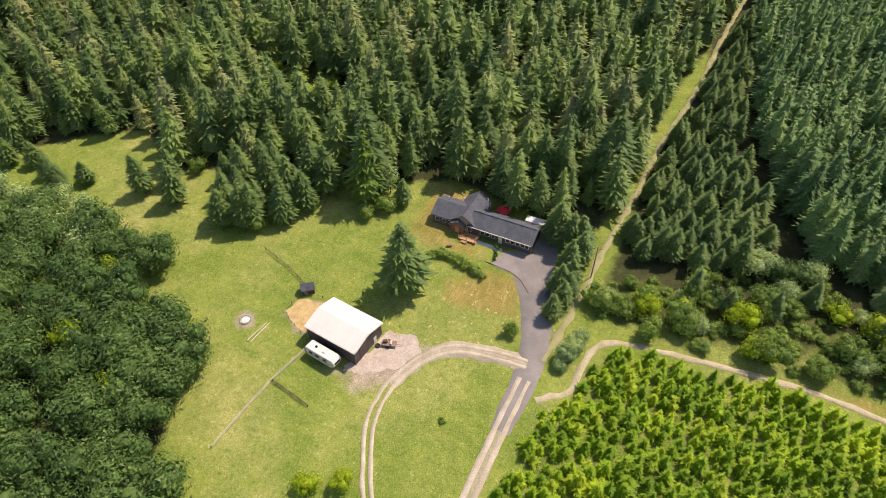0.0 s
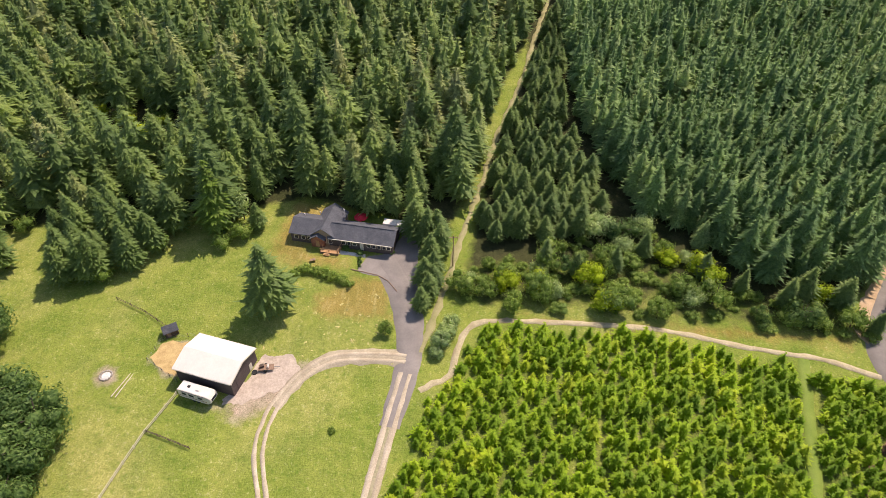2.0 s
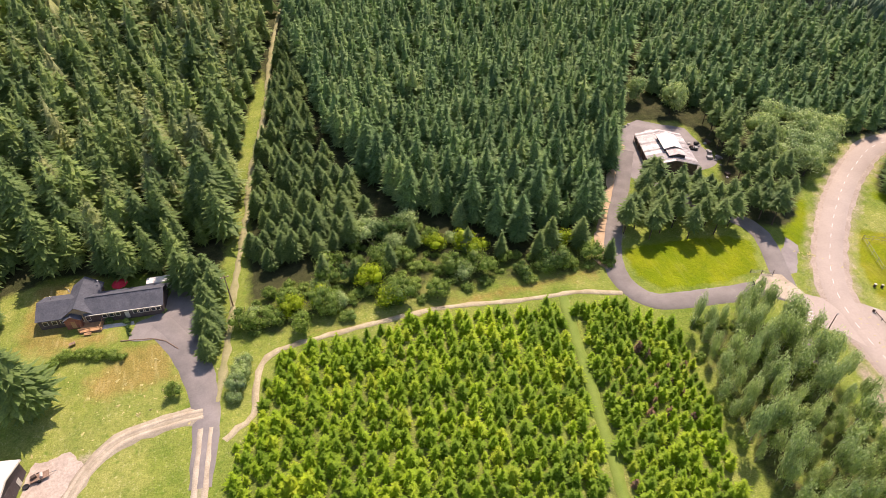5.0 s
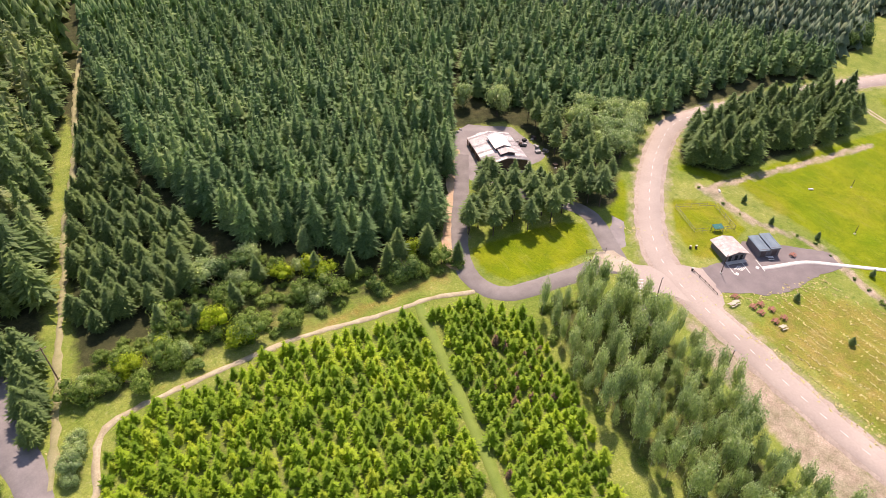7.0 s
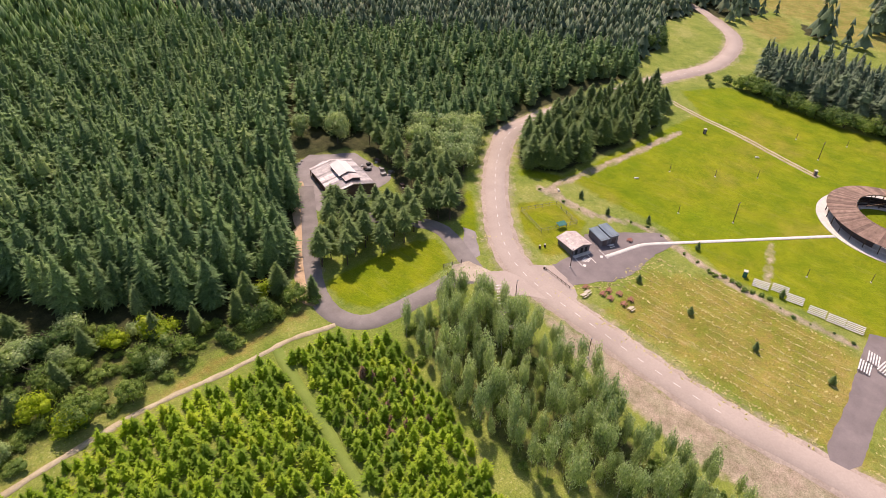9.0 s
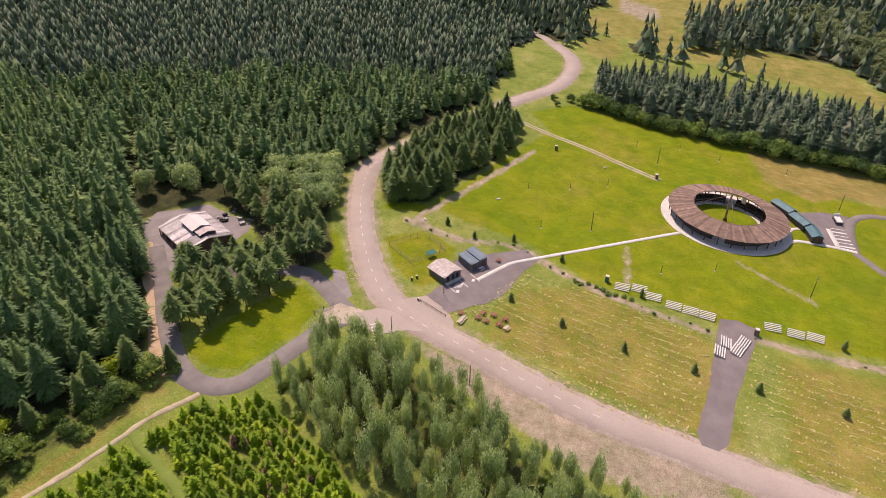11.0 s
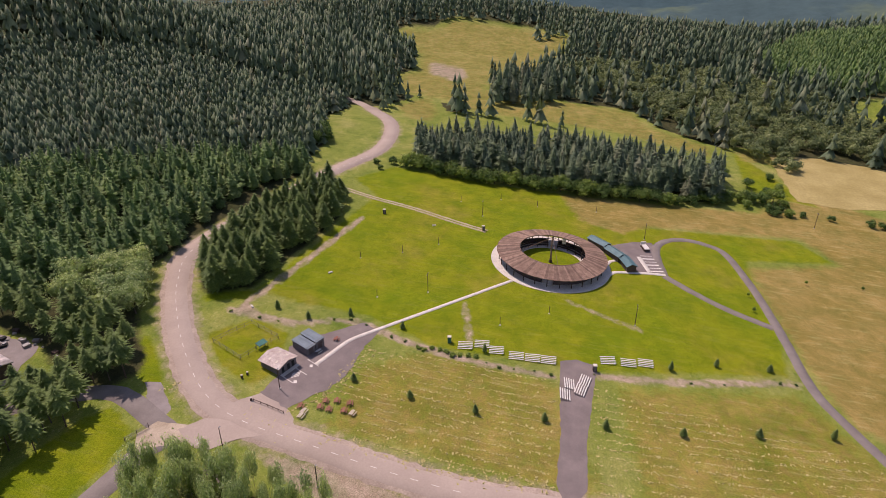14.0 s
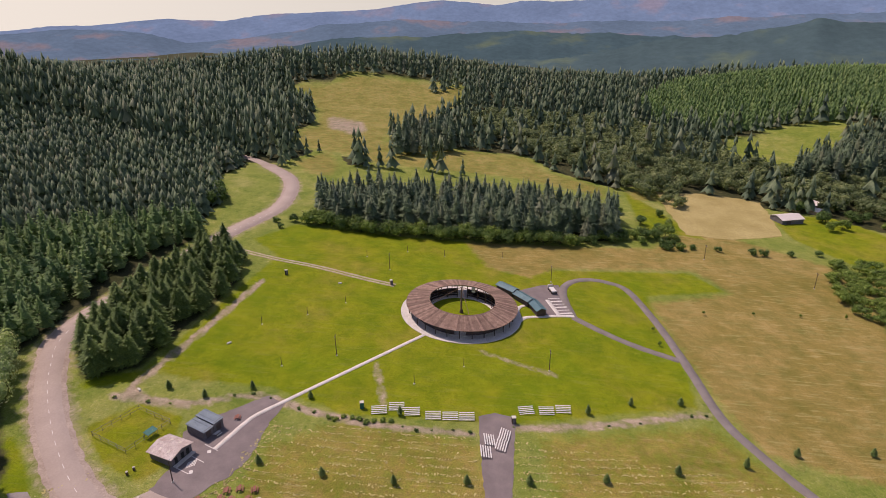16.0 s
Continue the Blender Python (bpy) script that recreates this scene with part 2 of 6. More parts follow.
def cone_form(rng, tiers=3, points=6, slim=1.0):
    """A plain far fir: ragged tiers of boughs, each an uneven toothed cone, all one island."""
    v, f = [], []
    for t in range(tiers):
        e = t / max(1, tiers - 1)
        r, turn = 0.23 * slim * (0.36 + 0.64 * e), rng.random() * 6.28
        o = len(v)
        v.append((rng.uniform(-0.01, 0.01), rng.uniform(-0.01, 0.01), 1.0 - 0.27 * t))
        for k in range(points * 2):
            a = turn + math.pi * (k + rng.uniform(-0.25, 0.25)) / points
            q = r * (rng.uniform(0.85, 1.25) if k % 2 else rng.uniform(0.55, 0.85))
            v.append((q * math.cos(a), q * math.sin(a), 0.70 - 0.62 * e + (0.06 if k % 2 == 0 else rng.uniform(-0.06, 0.03))))
        f += [(o, o + 1 + k, o + 1 + (k + 1) % (points * 2)) for k in range(points * 2)]
        if t:
            f.append((o, o - 1, o - 3))
    return np.array(v, float), np.array(f, int)


def crown_form(rng, lobes=7, leaves=60, leaf=0.09, core=1, tall=1.0, spread=0.5):
    """A broadleaf crown about 1 wide: lobes of many small leaf sprays round uneven cores."""
    v, f = [], []
    for k in range(lobes):
        a, rr = rng.random() * 6.283, spread * math.sqrt(rng.random()) * 0.62
        c = np.array([math.cos(a) * rr, math.sin(a) * rr, (0.30 + 0.42 * rng.random() * (1 - rr)) * tall])
        r = rng.uniform(0.17, 0.27) * (1.15 - 0.5 * rr)
        if core:
            bm = bmesh.new()
            bmesh.ops.create_icosphere(bm, subdivisions=core, radius=r * 0.62)
            o = len(v)
            for q in bm.verts:
                s = rng.uniform(0.70, 1.16)
                v.append((c[0] + q.co.x * s, c[1] + q.co.y * s, c[2] + q.co.z * s * 0.9 * tall))
            f += [tuple(o + q.index for q in t.verts) for t in bm.faces]
            bm.free()
        for _ in range(leaves):
            d = np.array([rng.gauss(0, 1), rng.gauss(0, 1), rng.gauss(0.25, 1)])
            d /= np.linalg.norm(d) + 1e-9
            p = c + d * r * rng.uniform(0.55, 1.2) * np.array([1, 1, 0.9 * tall])
            t1 = np.cross(d, [rng.gauss(0, 1), rng.gauss(0, 1), rng.gauss(0, 1)])
            t1 /= np.linalg.norm(t1) + 1e-9
            t2 = np.cross(d, t1) + d * rng.uniform(-0.5, 0.5)
            s = leaf * rng.uniform(0.6, 1.3)
            o = len(v)
            v += [tuple(p - t1 * s * 0.6), tuple(p + t2 * s * 0.5), tuple(p + t1 * s * 0.6)]
            f.append((o, o + 1, o + 2))
    return np.array(v, float), np.array(f, int)


def stand(name, forms, xs, ys, heights, widths, material, label, category="forest", seed=3, sink=0.0, lean=0.02):
    """Plants past counting, joined into one mesh: forms scaled, turned and set on the ground."""
    rng = np.random.default_rng(seed)
    n = len(xs)
    which, turn = rng.integers(0, len(forms), n), rng.random(n) * 6.283
    zs = ground_z(xs, ys) - sink
    vs, fs, o = [], [], 0
    for k, (fv, ff) in enumerate(forms):
        idx = np.nonzero(which == k)[0]
        if not len(idx):
            continue
        c, s = np.cos(turn[idx])[:, None], np.sin(turn[idx])[:, None]
        w, h = np.asarray(widths)[idx][:, None], np.asarray(heights)[idx][:, None]
        lx, ly = rng.normal(0, lean, (len(idx), 1)), rng.normal(0, lean, (len(idx), 1))
        z = fv[None, :, 2] * h
        x = (fv[None, :, 0] * c - fv[None, :, 1] * s) * w + lx * z + np.asarray(xs)[idx][:, None]
        y = (fv[None, :, 0] * s + fv[None, :, 1] * c) * w + ly * z + np.asarray(ys)[idx][:, None]
        vs.append(np.stack([x, y, z + zs[idx][:, None]], 2).reshape(-1, 3))
        fs.append((ff[None] + (np.arange(len(idx)) * len(fv))[:, None, None]).reshape(-1, 3) + o)
        o += len(idx) * len(fv)
    ob = new(name, mesh_of(name, np.concatenate(vs), np.concatenate(fs), material))
    return tagged(ob, label, category, kind="stuff")


def scatter(poly, gap, seed, jitter=0.45, turn=0.0, avoid=()):
    """Points over a polygon, about one gap apart, kept clear of lines: (line, distance) pairs."""
    rng = np.random.default_rng(seed)
    p = np.array(poly, float)
    cx, cy = p.mean(0)
    c, s = math.cos(turn), math.sin(turn)
    r = max(np.hypot(p[:, 0] - cx, p[:, 1] - cy)) + gap
    g = np.arange(-r, r, gap)
    x, y = [a.ravel() for a in np.meshgrid(g, g)]
    x, y = x + rng.uniform(-jitter, jitter, x.size) * gap, y + rng.uniform(-jitter, jitter, x.size) * gap
    x, y = cx + c * x - s * y, cy + s * x + c * y
    keep_in = inside(poly, x, y)
    x, y = x[keep_in], y[keep_in]
    for line, d in avoid:
        far_off = edge_distance(line, x, y) > d
        x, y = x[far_off], y[far_off]
    return x, y


frng = random.Random(5)
FIRS_NEAR = [conifer_form(frng, 15, 11, wide=1.25, slim=frng.uniform(0.85, 1.15)) for _ in range(8)]
FIRS_MID = [conifer_form(frng, 8, 9, wide=1.9, slim=frng.uniform(0.85, 1.15)) for _ in range(7)]
FIRS_FAR = [cone_form(frng, 3, 6, frng.uniform(0.85, 1.1)) for _ in range(8)]
FIRS_YOUNG = [conifer_form(frng, 6, 8, base=0.03, wide=2.0) for _ in range(6)]
CROWNS = [crown_form(frng, 20, 140, 0.056) for _ in range(5)]
BUSHES = [crown_form(frng, 9, 105, 0.066) for _ in range(6)]
BUSH_FAR = [crown_form(frng, 8, 44, 0.105) for _ in range(5)]
AIRY = [crown_form(frng, 16, 60, 0.080, core=0, tall=1.35, spread=0.42) for _ in range(6)]

# ---- plan: lines and areas, in metres ----
MAIN = [(455, 129), (429, 107), (399, 97), (366, 95), (336, 103), (311, 109), (265, 117), (225, 122), (202, 113.4), (181, 99.2), (163, 83.3), (152.5, 70.6), (147.5, 57.6), (145, 39), (142.5, 19.4), (141.4, 1.2), (142.4, -15), (143.4, -28), (144.5, -45), (150, -90), (165, -140), (190, -200)]
MAIN_OUT = [(455, 129), (472, 150), (490, 190)]
DRIVE = [(-19, 111), (-13.5, 101.5), (-10, 88), (-9.6, 77.2), (-11.3, 63.9), (-12.4, 54.6), (-14, 40), (-18, 10)]
LOOP = [(-10, 81), (-18, 80.9), (-27, 79.3), (-33, 73.9), (-36.6, 66.4), (-37.2, 57.7), (-34, 48.7), (-31, 42.7), (-24, 33), (-15, 26)]
TRAIL = [(-7, 83), (-4.8, 93), (-2.5, 106), (0, 122), (4.6, 145.5), (7.5, 165), (16, 203), (21.4, 236), (26, 262), (40, 330)]
PATH_EDGE = [(-6, 73), (-3.3, 75.1), (0.4, 77.6), (2.5, 88.3), (7.4, 93.2), (24, 94.3), (38.4, 94.7), (52.6, 93.9), (66.5, 91.4), (79, 89.8), (87, 88.6), (96, 85.3)]
SHED_ROAD = [(131.7, 143.8), (120, 127.2), (108, 111), (100.3, 98), (98.3, 88), (102.6, 80.4), (112.8, 78), (124.5, 76.4), (132, 75.6), (139.5, 71)]
SHED_SPUR = [(128, 122), (140, 110), (147, 98), (146.5, 90), (143, 82), (139.5, 74)]
WALK = [(174.5, 50.2), (179, 48.6), (183.5, 47.1), (187.5, 45.6), (190.5, 43.8), (197, 38.5), (215, 23.7), (242.8, 0.9)]
ARENA = (261, -11.8)
LOOP_PATH = [(266, -56.5), (280, -55), (292, -55.6), (300, -60), (304.5, -68), (303, -77), (296, -84.4), (268.6, -89.5), (245.5, -91.6), (229.4, -92.5), (207, -93.8), (191.5, -99.2), (178.4, -105.3), (160, -116)]
LOOP_CUT = [(266, -56.5), (255.6, -66.9), (247, -77.7), (240, -90.5)]
TRACK = [(311, 107), (307.9, 99), (299.5, 76), (294, 54), (286.3, 32), (281.5, 17)]

F_NORTH = [(-13, 121), (-20, 127.5), (-29, 129.5), (-46, 134), (-58, 129), (-66, 122), (-80, 124), (-95, 122), (-112, 118), (-126, 112), (-136, 117), (-150, 125), (-168, 115), (-185, 100), (-215, 90), (-290, 110), (-250, 400), (44, 400), (30, 300), (22, 252), (12, 212), (4, 172), (1, 146), (-4, 121)]
F_LEFT = [(-77, 108), (-84, 103), (-92, 96), (-104, 96), (-110, 106), (-112, 116), (-95, 121), (-79, 123)]
F_STRIP = [(4, 122), (14, 119), (26, 119), (39, 130), (36, 150), (30, 172), (29, 200), (34, 255), (26, 250), (20, 210), (10, 166)]
F_ROWS = [(36, 172), (43, 148), (52, 132), (62, 121), (77, 112), (96, 110), (110, 121), (124, 139), (136, 157), (150, 180), (176, 215), (185, 300), (150, 430), (50, 430), (31, 245)]
F_ISLE = [(106, 103), (118, 100), (136, 96), (147, 104), (140, 117), (124, 125), (113, 112)]
F_SHED = [(147, 99), (156, 94.5), (163, 97), (172, 106), (172, 125), (176, 150), (170, 158), (162, 150), (160, 132), (151, 116)]
F_GROVE = [(198, 101), (207, 88), (256, 82), (276, 81), (298, 90), (306, 100), (300, 104), (262, 111), (226, 116), (212, 112)]
F_EAST = [(164, 160), (200, 134), (226, 127), (280, 133), (302, 121), (318, 116), (335, 124), (372, 128), (420, 150), (452, 142), (470, 160), (560, 150), (860, 330), (860, 640), (170, 640), (190, 430), (190, 300), (182, 215), (158, 182)]
F_BLOCK = [(354, 72), (346, 56), (344, 24), (346, -20), (348, -60), (360, -92), (400, -100), (412, -60), (408, 0), (400, 60), (380, 76)]
BRUSH = [(0, 99), (5, 97), (30, 98), (53, 97.5), (75, 95.5), (88, 94), (98, 96), (95, 107), (76, 108), (60, 120), (44, 133), (34, 124), (24, 117), (10, 117), (3, 112)]
POPLARS = [(107, 72), (124, 71), (132, 58), (131, 45), (129, 30), (124, 18), (121, 4), (123, -14), (119, -22), (94, 24), (98, 45), (102, 60)]
OAKS = [(-65, 34), (-71, 53), (-88, 65), (-105, 79), (-135, 84), (-170, 80), (-190, 10), (-120, -30), (-67, 5)]
OAK_FLOOR = [(-74, 34), (-80, 50), (-95, 61), (-112, 73), (-138, 78), (-170, 74), (-190, 10), (-120, -30), (-76, 5)]
YOUNG = [(-4, 70), (3.5, 84), (9.5, 91.5), (38, 92), (66, 88.5), (93, 83), (102, 70), (97, 48), (90, 30), (84, 10), (70, -15), (-12, 20), (-8, 50)]
LANE = [(80.5, 90), (75.8, 70), (71, 50), (66, 30), (58, 0)]
LAWN = [(206, 84), (276, 78), (302, 74), (320, 92), (345, 78), (340, 30), (340, -14), (312, -50), (322, -120), (303, -130), (292, -92), (240, -92), (212, -88), (196, -30), (193, 20), (203, 45), (203, 70)]
DRY = [(338, -20), (345, -60), (352, -110), (400, -140), (330, -215), (180, -140), (192, -100), (228, -94), (285, -91), (302, -132), (325, -122), (313, -54)]
FAR_DRY = [(466, -142), (470, -176), (462, -211), (425, -204), (389, -194), (376, -160), (379, -136), (420, -137)]
HILL_ROWS = [(735, -215), (860, -222), (1020, -318), (1010, -600), (800, -620), (700, -428), (712, -345), (682, -265)]
TALL_FIRS = [(462, 128), (470, 206), (518, 300), (500, 356), (430, 440), (380, 640), (860, 640), (860, 330), (560, 150), (478, 150)]
GAP = [(-130, 168), (-127, 156), (-112, 150), (-96, 144), (-86, 152), (-90, 166), (-108, 172)]
FAR_MEADOWS = [[(560, 126), (690, 158), (835, 226), (912, 108), (905, 0), (735, 8), (640, 34), (575, 68)],
               [(512, 100), (560, 92), (560, 50), (545, -58), (500, -72), (465, -110), (436, -104), (470, -40), (480, 60)],
               [(572, -230), (552, -283), (656, -388), (696, -420), (704, -341), (672, -271), (625, -241)],
               [(752, -187), (712, -208), (650, -188), (645, -165)],
               [(380, 110), (400, 106), (445, 130), (420, 146), (380, 130)], [(500, 62), (512, 132), (600, 150), (640, 95), (580, 60)],
               [(345, 92), (360, 78), (470, 78), (520, 100), (470, 120), (440, 100), (400, 88)],
               [(350, -108), (470, -118), (472, -150), (445, -198), (430, -240), (390, -262), (330, -215)]]

# ---- ground ----
def graded(lo, hi, step, reach):
    near = list(np.arange(lo, hi + step, step))
    out, d = [], step
    a, b = lo, hi
    low, high = [], []
    while b < reach or a > -reach:
        d *= 1.16
        a, b = a - d, b + d
        low.append(a)
        high.append(b)
    return np.array(low[::-1] + near + high)


gx, gy = graded(-210, 480, 2.5, 4700), graded(-240, 260, 2.5, 4700)
GX, GY = np.meshgrid(gx, gy)
X1, Y1 = GX.ravel(), GY.ravel()
nx, ny = len(gx), len(gy)
ii = (np.arange(ny - 1)[:, None] * nx + np.arange(nx - 1)[None]).ravel()
ground_mesh = mesh_of("ground", np.stack([X1, Y1, ground_z(X1, Y1)], 1), np.stack([ii, ii + 1, ii + nx + 1, ii + nx], 1), None, True)


def area_weight(poly, soft):
    d = edge_distance(poly, X1, Y1, True)
    return np.where(inside(poly, X1, Y1), np.clip(0.5 + d / (2 * soft), 0, 1), np.clip(0.5 - d / (2 * soft), 0, 1))


lawn_w = area_weight(LAWN, 3)
for plot in ([(160, 63), (167, 60), (186, 64), (191, 78), (178, 88), (166, 76)], [(104, 100), (103, 90), (107, 83), (125, 80), (137, 82), (143, 92), (137, 97), (118, 100)],
             [(154, 93), (150, 84), (158, 88), (174, 104), (168, 104)], [(206, 86), (200, 100), (193, 100), (200, 84), (262, 78), (278, 78)]):
    lawn_w = np.maximum(lawn_w, area_weight(plot, 2))
dry_w = np.maximum(area_weight(DRY, 6), area_weight(FAR_DRY, 3))
for plot in ([(462, -118), (384, -112), (372, -146), (388, -140), (420, -132)], [(386, -198), (432, -204), (430, -250), (380, -262), (340, -216)]):
    lawn_w = np.maximum(lawn_w, area_weight(plot, 3))
    dry_w = dry_w * (1 - area_weight(plot, 3))
for spot in ([(-14, 92), (-16, 104), (-24, 106), (-36, 98), (-34, 90)], [(-52, 110), (-50, 132), (-36, 132), (-40, 113), (-28, 112), (-28, 106), (-44, 107)], [(0, 96), (60, 97), (95, 97), (95, 92), (60, 93)],
             [(341, -10), (308, -22), (300, -42), (314, -56), (341, -40)]):
    dry_w = np.maximum(dry_w, 0.85 * area_weight(spot, 4))
for spot in ([(145, -35), (189, -20), (193, 20), (178, 40), (150, 40)], [(148, -40), (192, -34), (205, -90), (180, -104), (155, -110)]):
    dry_w = np.maximum(dry_w, 0.60 * area_weight(spot, 5))
    lawn_w = np.maximum(lawn_w, 0.7 * area_weight(spot, 5))
floor_w = np.zeros(len(X1))
UNDER = [(2, 108), (12, 114), (26, 112), (40, 118), (60, 110), (76, 104), (97, 106), (112, 122), (140, 160), (160, 155), (165, 132), (152, 120), (150, 104), (160, 98), (180, 112), (206, 128), (250, 126), (320, 118), (400, 150), (470, 150), (470, 500), (24, 500), (18, 215), (6, 160)]
for copse in (F_NORTH, F_STRIP, F_ROWS, F_SHED, F_GROVE, F_EAST, F_BLOCK, OAK_FLOOR, UNDER):
    floor_w = np.maximum(floor_w, area_weight(copse, 3))
floor_w = np.maximum(floor_w, np.maximum(0.6 * np.maximum(area_weight(BRUSH, 4), area_weight(POPLARS, 4)), 0.42 * area_weight(YOUNG, 3)))
beyond = smooth(470, 560, X1) * (X1 > 470)
open_w = np.zeros(len(X1))
for meadow in FAR_MEADOWS:
    open_w = np.maximum(open_w, area_weight(meadow, 6))
    if meadow[0][1] < -180:
        lawn_w = np.maximum(lawn_w, 0.45 * area_weight(meadow, 6))
    dry_w = np.maximum(dry_w, (0.1 if meadow[0][1] < -180 else 0.6) * area_weight(meadow, 8) * (X1 > 440))
floor_w = np.maximum(floor_w, beyond * (1 - open_w))
floor_w = np.where((np.hypot(X1, Y1) > 480) & (open_w < 0.3), 1.0, floor_w)
dirt_w = np.maximum(0.74 * np.clip(1.35 - edge_distance(curve(MAIN), X1, Y1) / 8.5, 0, 1), 0.0)
dirt_w = np.maximum(dirt_w, 0.85 * np.clip(1.3 - edge_distance([(191, 66), (192, 78), (196, 85), (235, 78), (276, 72)], X1, Y1) / 2.4, 0, 1))
for worn in ([(220.8, 15.2), (200, 9.3)], [(234.7, -19.5), (229, -31), (223.6, -45)]):
    dirt_w = np.maximum(dirt_w, 0.6 * np.clip(1.3 - edge_distance(worn, X1, Y1) / 2.4, 0, 1))
dirt_w = np.maximum(dirt_w, 0.9 * area_weight([(-47, 66), (-43, 79), (-30, 78), (-35, 68), (-42, 62), (-58, 64)], 3))
dirt_w = np.maximum(dirt_w, 0.9 * area_weight([(-69, 75), (-67, 81), (-58, 82), (-56, 79), (-61, 70)], 1.5))
dirt_w = np.maximum(dirt_w, 0.9 * area_weight([(114, 118), (104, 108), (97, 98), (101, 96), (112, 110), (124, 128), (134, 143), (126, 142)], 2))
dirt_w = np.maximum(dirt_w, 0.9 * area_weight([(578, 92), (600, 122), (662, 138), (655, 100), (600, 84)], 6))
dirt_w = np.maximum(dirt_w, 0.85 * area_weight([(140.5, 56), (140, 36), (138, 10), (140, -30), (127, -32), (124, 0), (131, 36)], 2))
BED = [(192, 88), (191.7, 66), (198.5, 48), (193, 28), (190, 8), (190, -17)]
BED_SOUTH = [(194, -29), (198.4, -53), (209, -89)]
for bed in (BED, BED_SOUTH):
    dirt_w = np.maximum(dirt_w, 0.85 * np.clip(1.3 - edge_distance(curve(bed), X1, Y1) / 2.4, 0, 1))
dirt_w = np.maximum(dirt_w, 0.9 * np.clip(1.4 - np.hypot(X1 + 76.4, Y1 - 70.5) / 3.5, 0, 1))
cover = ground_mesh.color_attributes.new("cover", "FLOAT_COLOR", "POINT")
cover.data.foreach_set("color", np.stack([lawn_w, dry_w, floor_w, dirt_w], 1).astype(np.float32).ravel())

M_GROUND, n, l, b = mat("meadow_ground", 0.95, 0, 0.1)
att = n.new("ShaderNodeVertexColor")
att.layer_name = "cover"
sep = n.new("ShaderNodeSeparateColor")
l.new(att.outputs["Color"], sep.inputs[0])
pos = n.new("ShaderNodeNewGeometry").outputs["Position"]
big, mid, fine = noise_tex(n, l, 0.035, 5, 0.65, pos), noise_tex(n, l, 0.35, 5, 0.7, pos), noise_tex(n, l, 3.2, 4, 0.7, pos)


def blended(weight, amount=0.9):
    """A cover's weight, its edge broken up by noise."""
    a, c = n.new("ShaderNodeMath"), n.new("ShaderNodeMapRange")
    a.operation = "MULTIPLY_ADD"
    l.new(mid.outputs[0], a.inputs[0])
    a.inputs[1].default_value = amount
    l.new(weight, a.inputs[2])
    c.inputs["From Min"].default_value, c.inputs["From Max"].default_value = 0.5 + amount * 0.35, 0.5 + amount * 0.75
    l.new(a.outputs[0], c.inputs["Value"])
    return c.outputs[0]


meadow = mix(n, l, mid.outputs[0], ramp(n, l, big.outputs[0], [(0.34, (0.125, 0.205, 0.020)), (0.50, (0.22, 0.275, 0.045)), (0.66, (0.355, 0.345, 0.11))]), (0.235, 0.265, 0.062))
speck = ramp(n, l, noise_tex(n, l, 1.3, 4, 0.75, pos).outputs[0], [(0.56, (0.0, 0.0, 0.0)), (0.68, (0.75, 0.75, 0.75))])
clumps = ramp(n, l, noise_tex(n, l, 0.8, 4, 0.7, pos).outputs[0], [(0.54, (0.0, 0.0, 0.0)), (0.70, (0.7, 0.7, 0.7))])
meadow = mix(n, l, clumps, meadow, (0.085, 0.165, 0.016))
meadow = mix(n, l, mix(n, l, 1.0, speck, big.outputs[0], "MULTIPLY"), meadow, (0.58, 0.52, 0.28))
lawn = ramp(n, l, big.outputs[0], [(0.32, (0.160, 0.228, 0.006)), (0.54, (0.204, 0.240, 0.009)), (0.72, (0.275, 0.248, 0.034))])
dry = ramp(n, l, big.outputs[0], [(0.3, (0.225, 0.185, 0.040)), (0.7, (0.345, 0.26, 0.085))])
litter = ramp(n, l, mid.outputs[0], [(0.3, (0.035, 0.040, 0.018)), (0.7, (0.085, 0.085, 0.035))])
dirt = ramp(n, l, mid.outputs[0], [(0.3, (0.28, 0.22, 0.15)), (0.7, (0.46, 0.38, 0.27))])
stretch = n.new("ShaderNodeMapping")
stretch.inputs["Scale"].default_value, stretch.inputs["Rotation"].default_value = (0.85, 0.10, 0.3), (0, 0, radians(-6))
l.new(pos, stretch.inputs["Vector"])
swath = noise_tex(n, l, 1.0, 4, 0.7, stretch.outputs[0])
hay = ramp(n, l, swath.outputs[0], [(0.53, (0.0, 0.0, 0.0)), (0.66, (0.6, 0.6, 0.6))])
dry = mix(n, l, hay, dry, (0.42, 0.36, 0.15))
lawn = mix(n, l, mix(n, l, 1.0, hay, (0.3, 0.3, 0.3), "MULTIPLY"), lawn, (0.30, 0.29, 0.09))
col = mix(n, l, blended(sep.outputs[0]), meadow, lawn)
col = mix(n, l, blended(sep.outputs[1]), col, dry)
col = mix(n, l, blended(sep.outputs[2]), col, litter)
col = mix(n, l, blended(att.outputs["Alpha"]), col, dirt)
grain = ramp(n, l, fine.outputs[0], [(0.3, (0.56, 0.60, 0.52)), (0.7, (1.40, 1.36, 1.40))])
blotch = ramp(n, l, noise_tex(n, l, 0.13, 6, 0.72, pos).outputs[0], [(0.3, (0.66, 0.78, 0.62)), (0.7, (1.32, 1.20, 1.32))])
col = mix(n, l, 1.0, col, blotch, "MULTIPLY")
l.new(mix(n, l, 1.0, col, grain, "MULTIPLY"), b.inputs["Base Color"])
bump(n, l, b, fine.outputs[0], 0.7, 0.25)
ground_mesh.materials.append(M_GROUND)
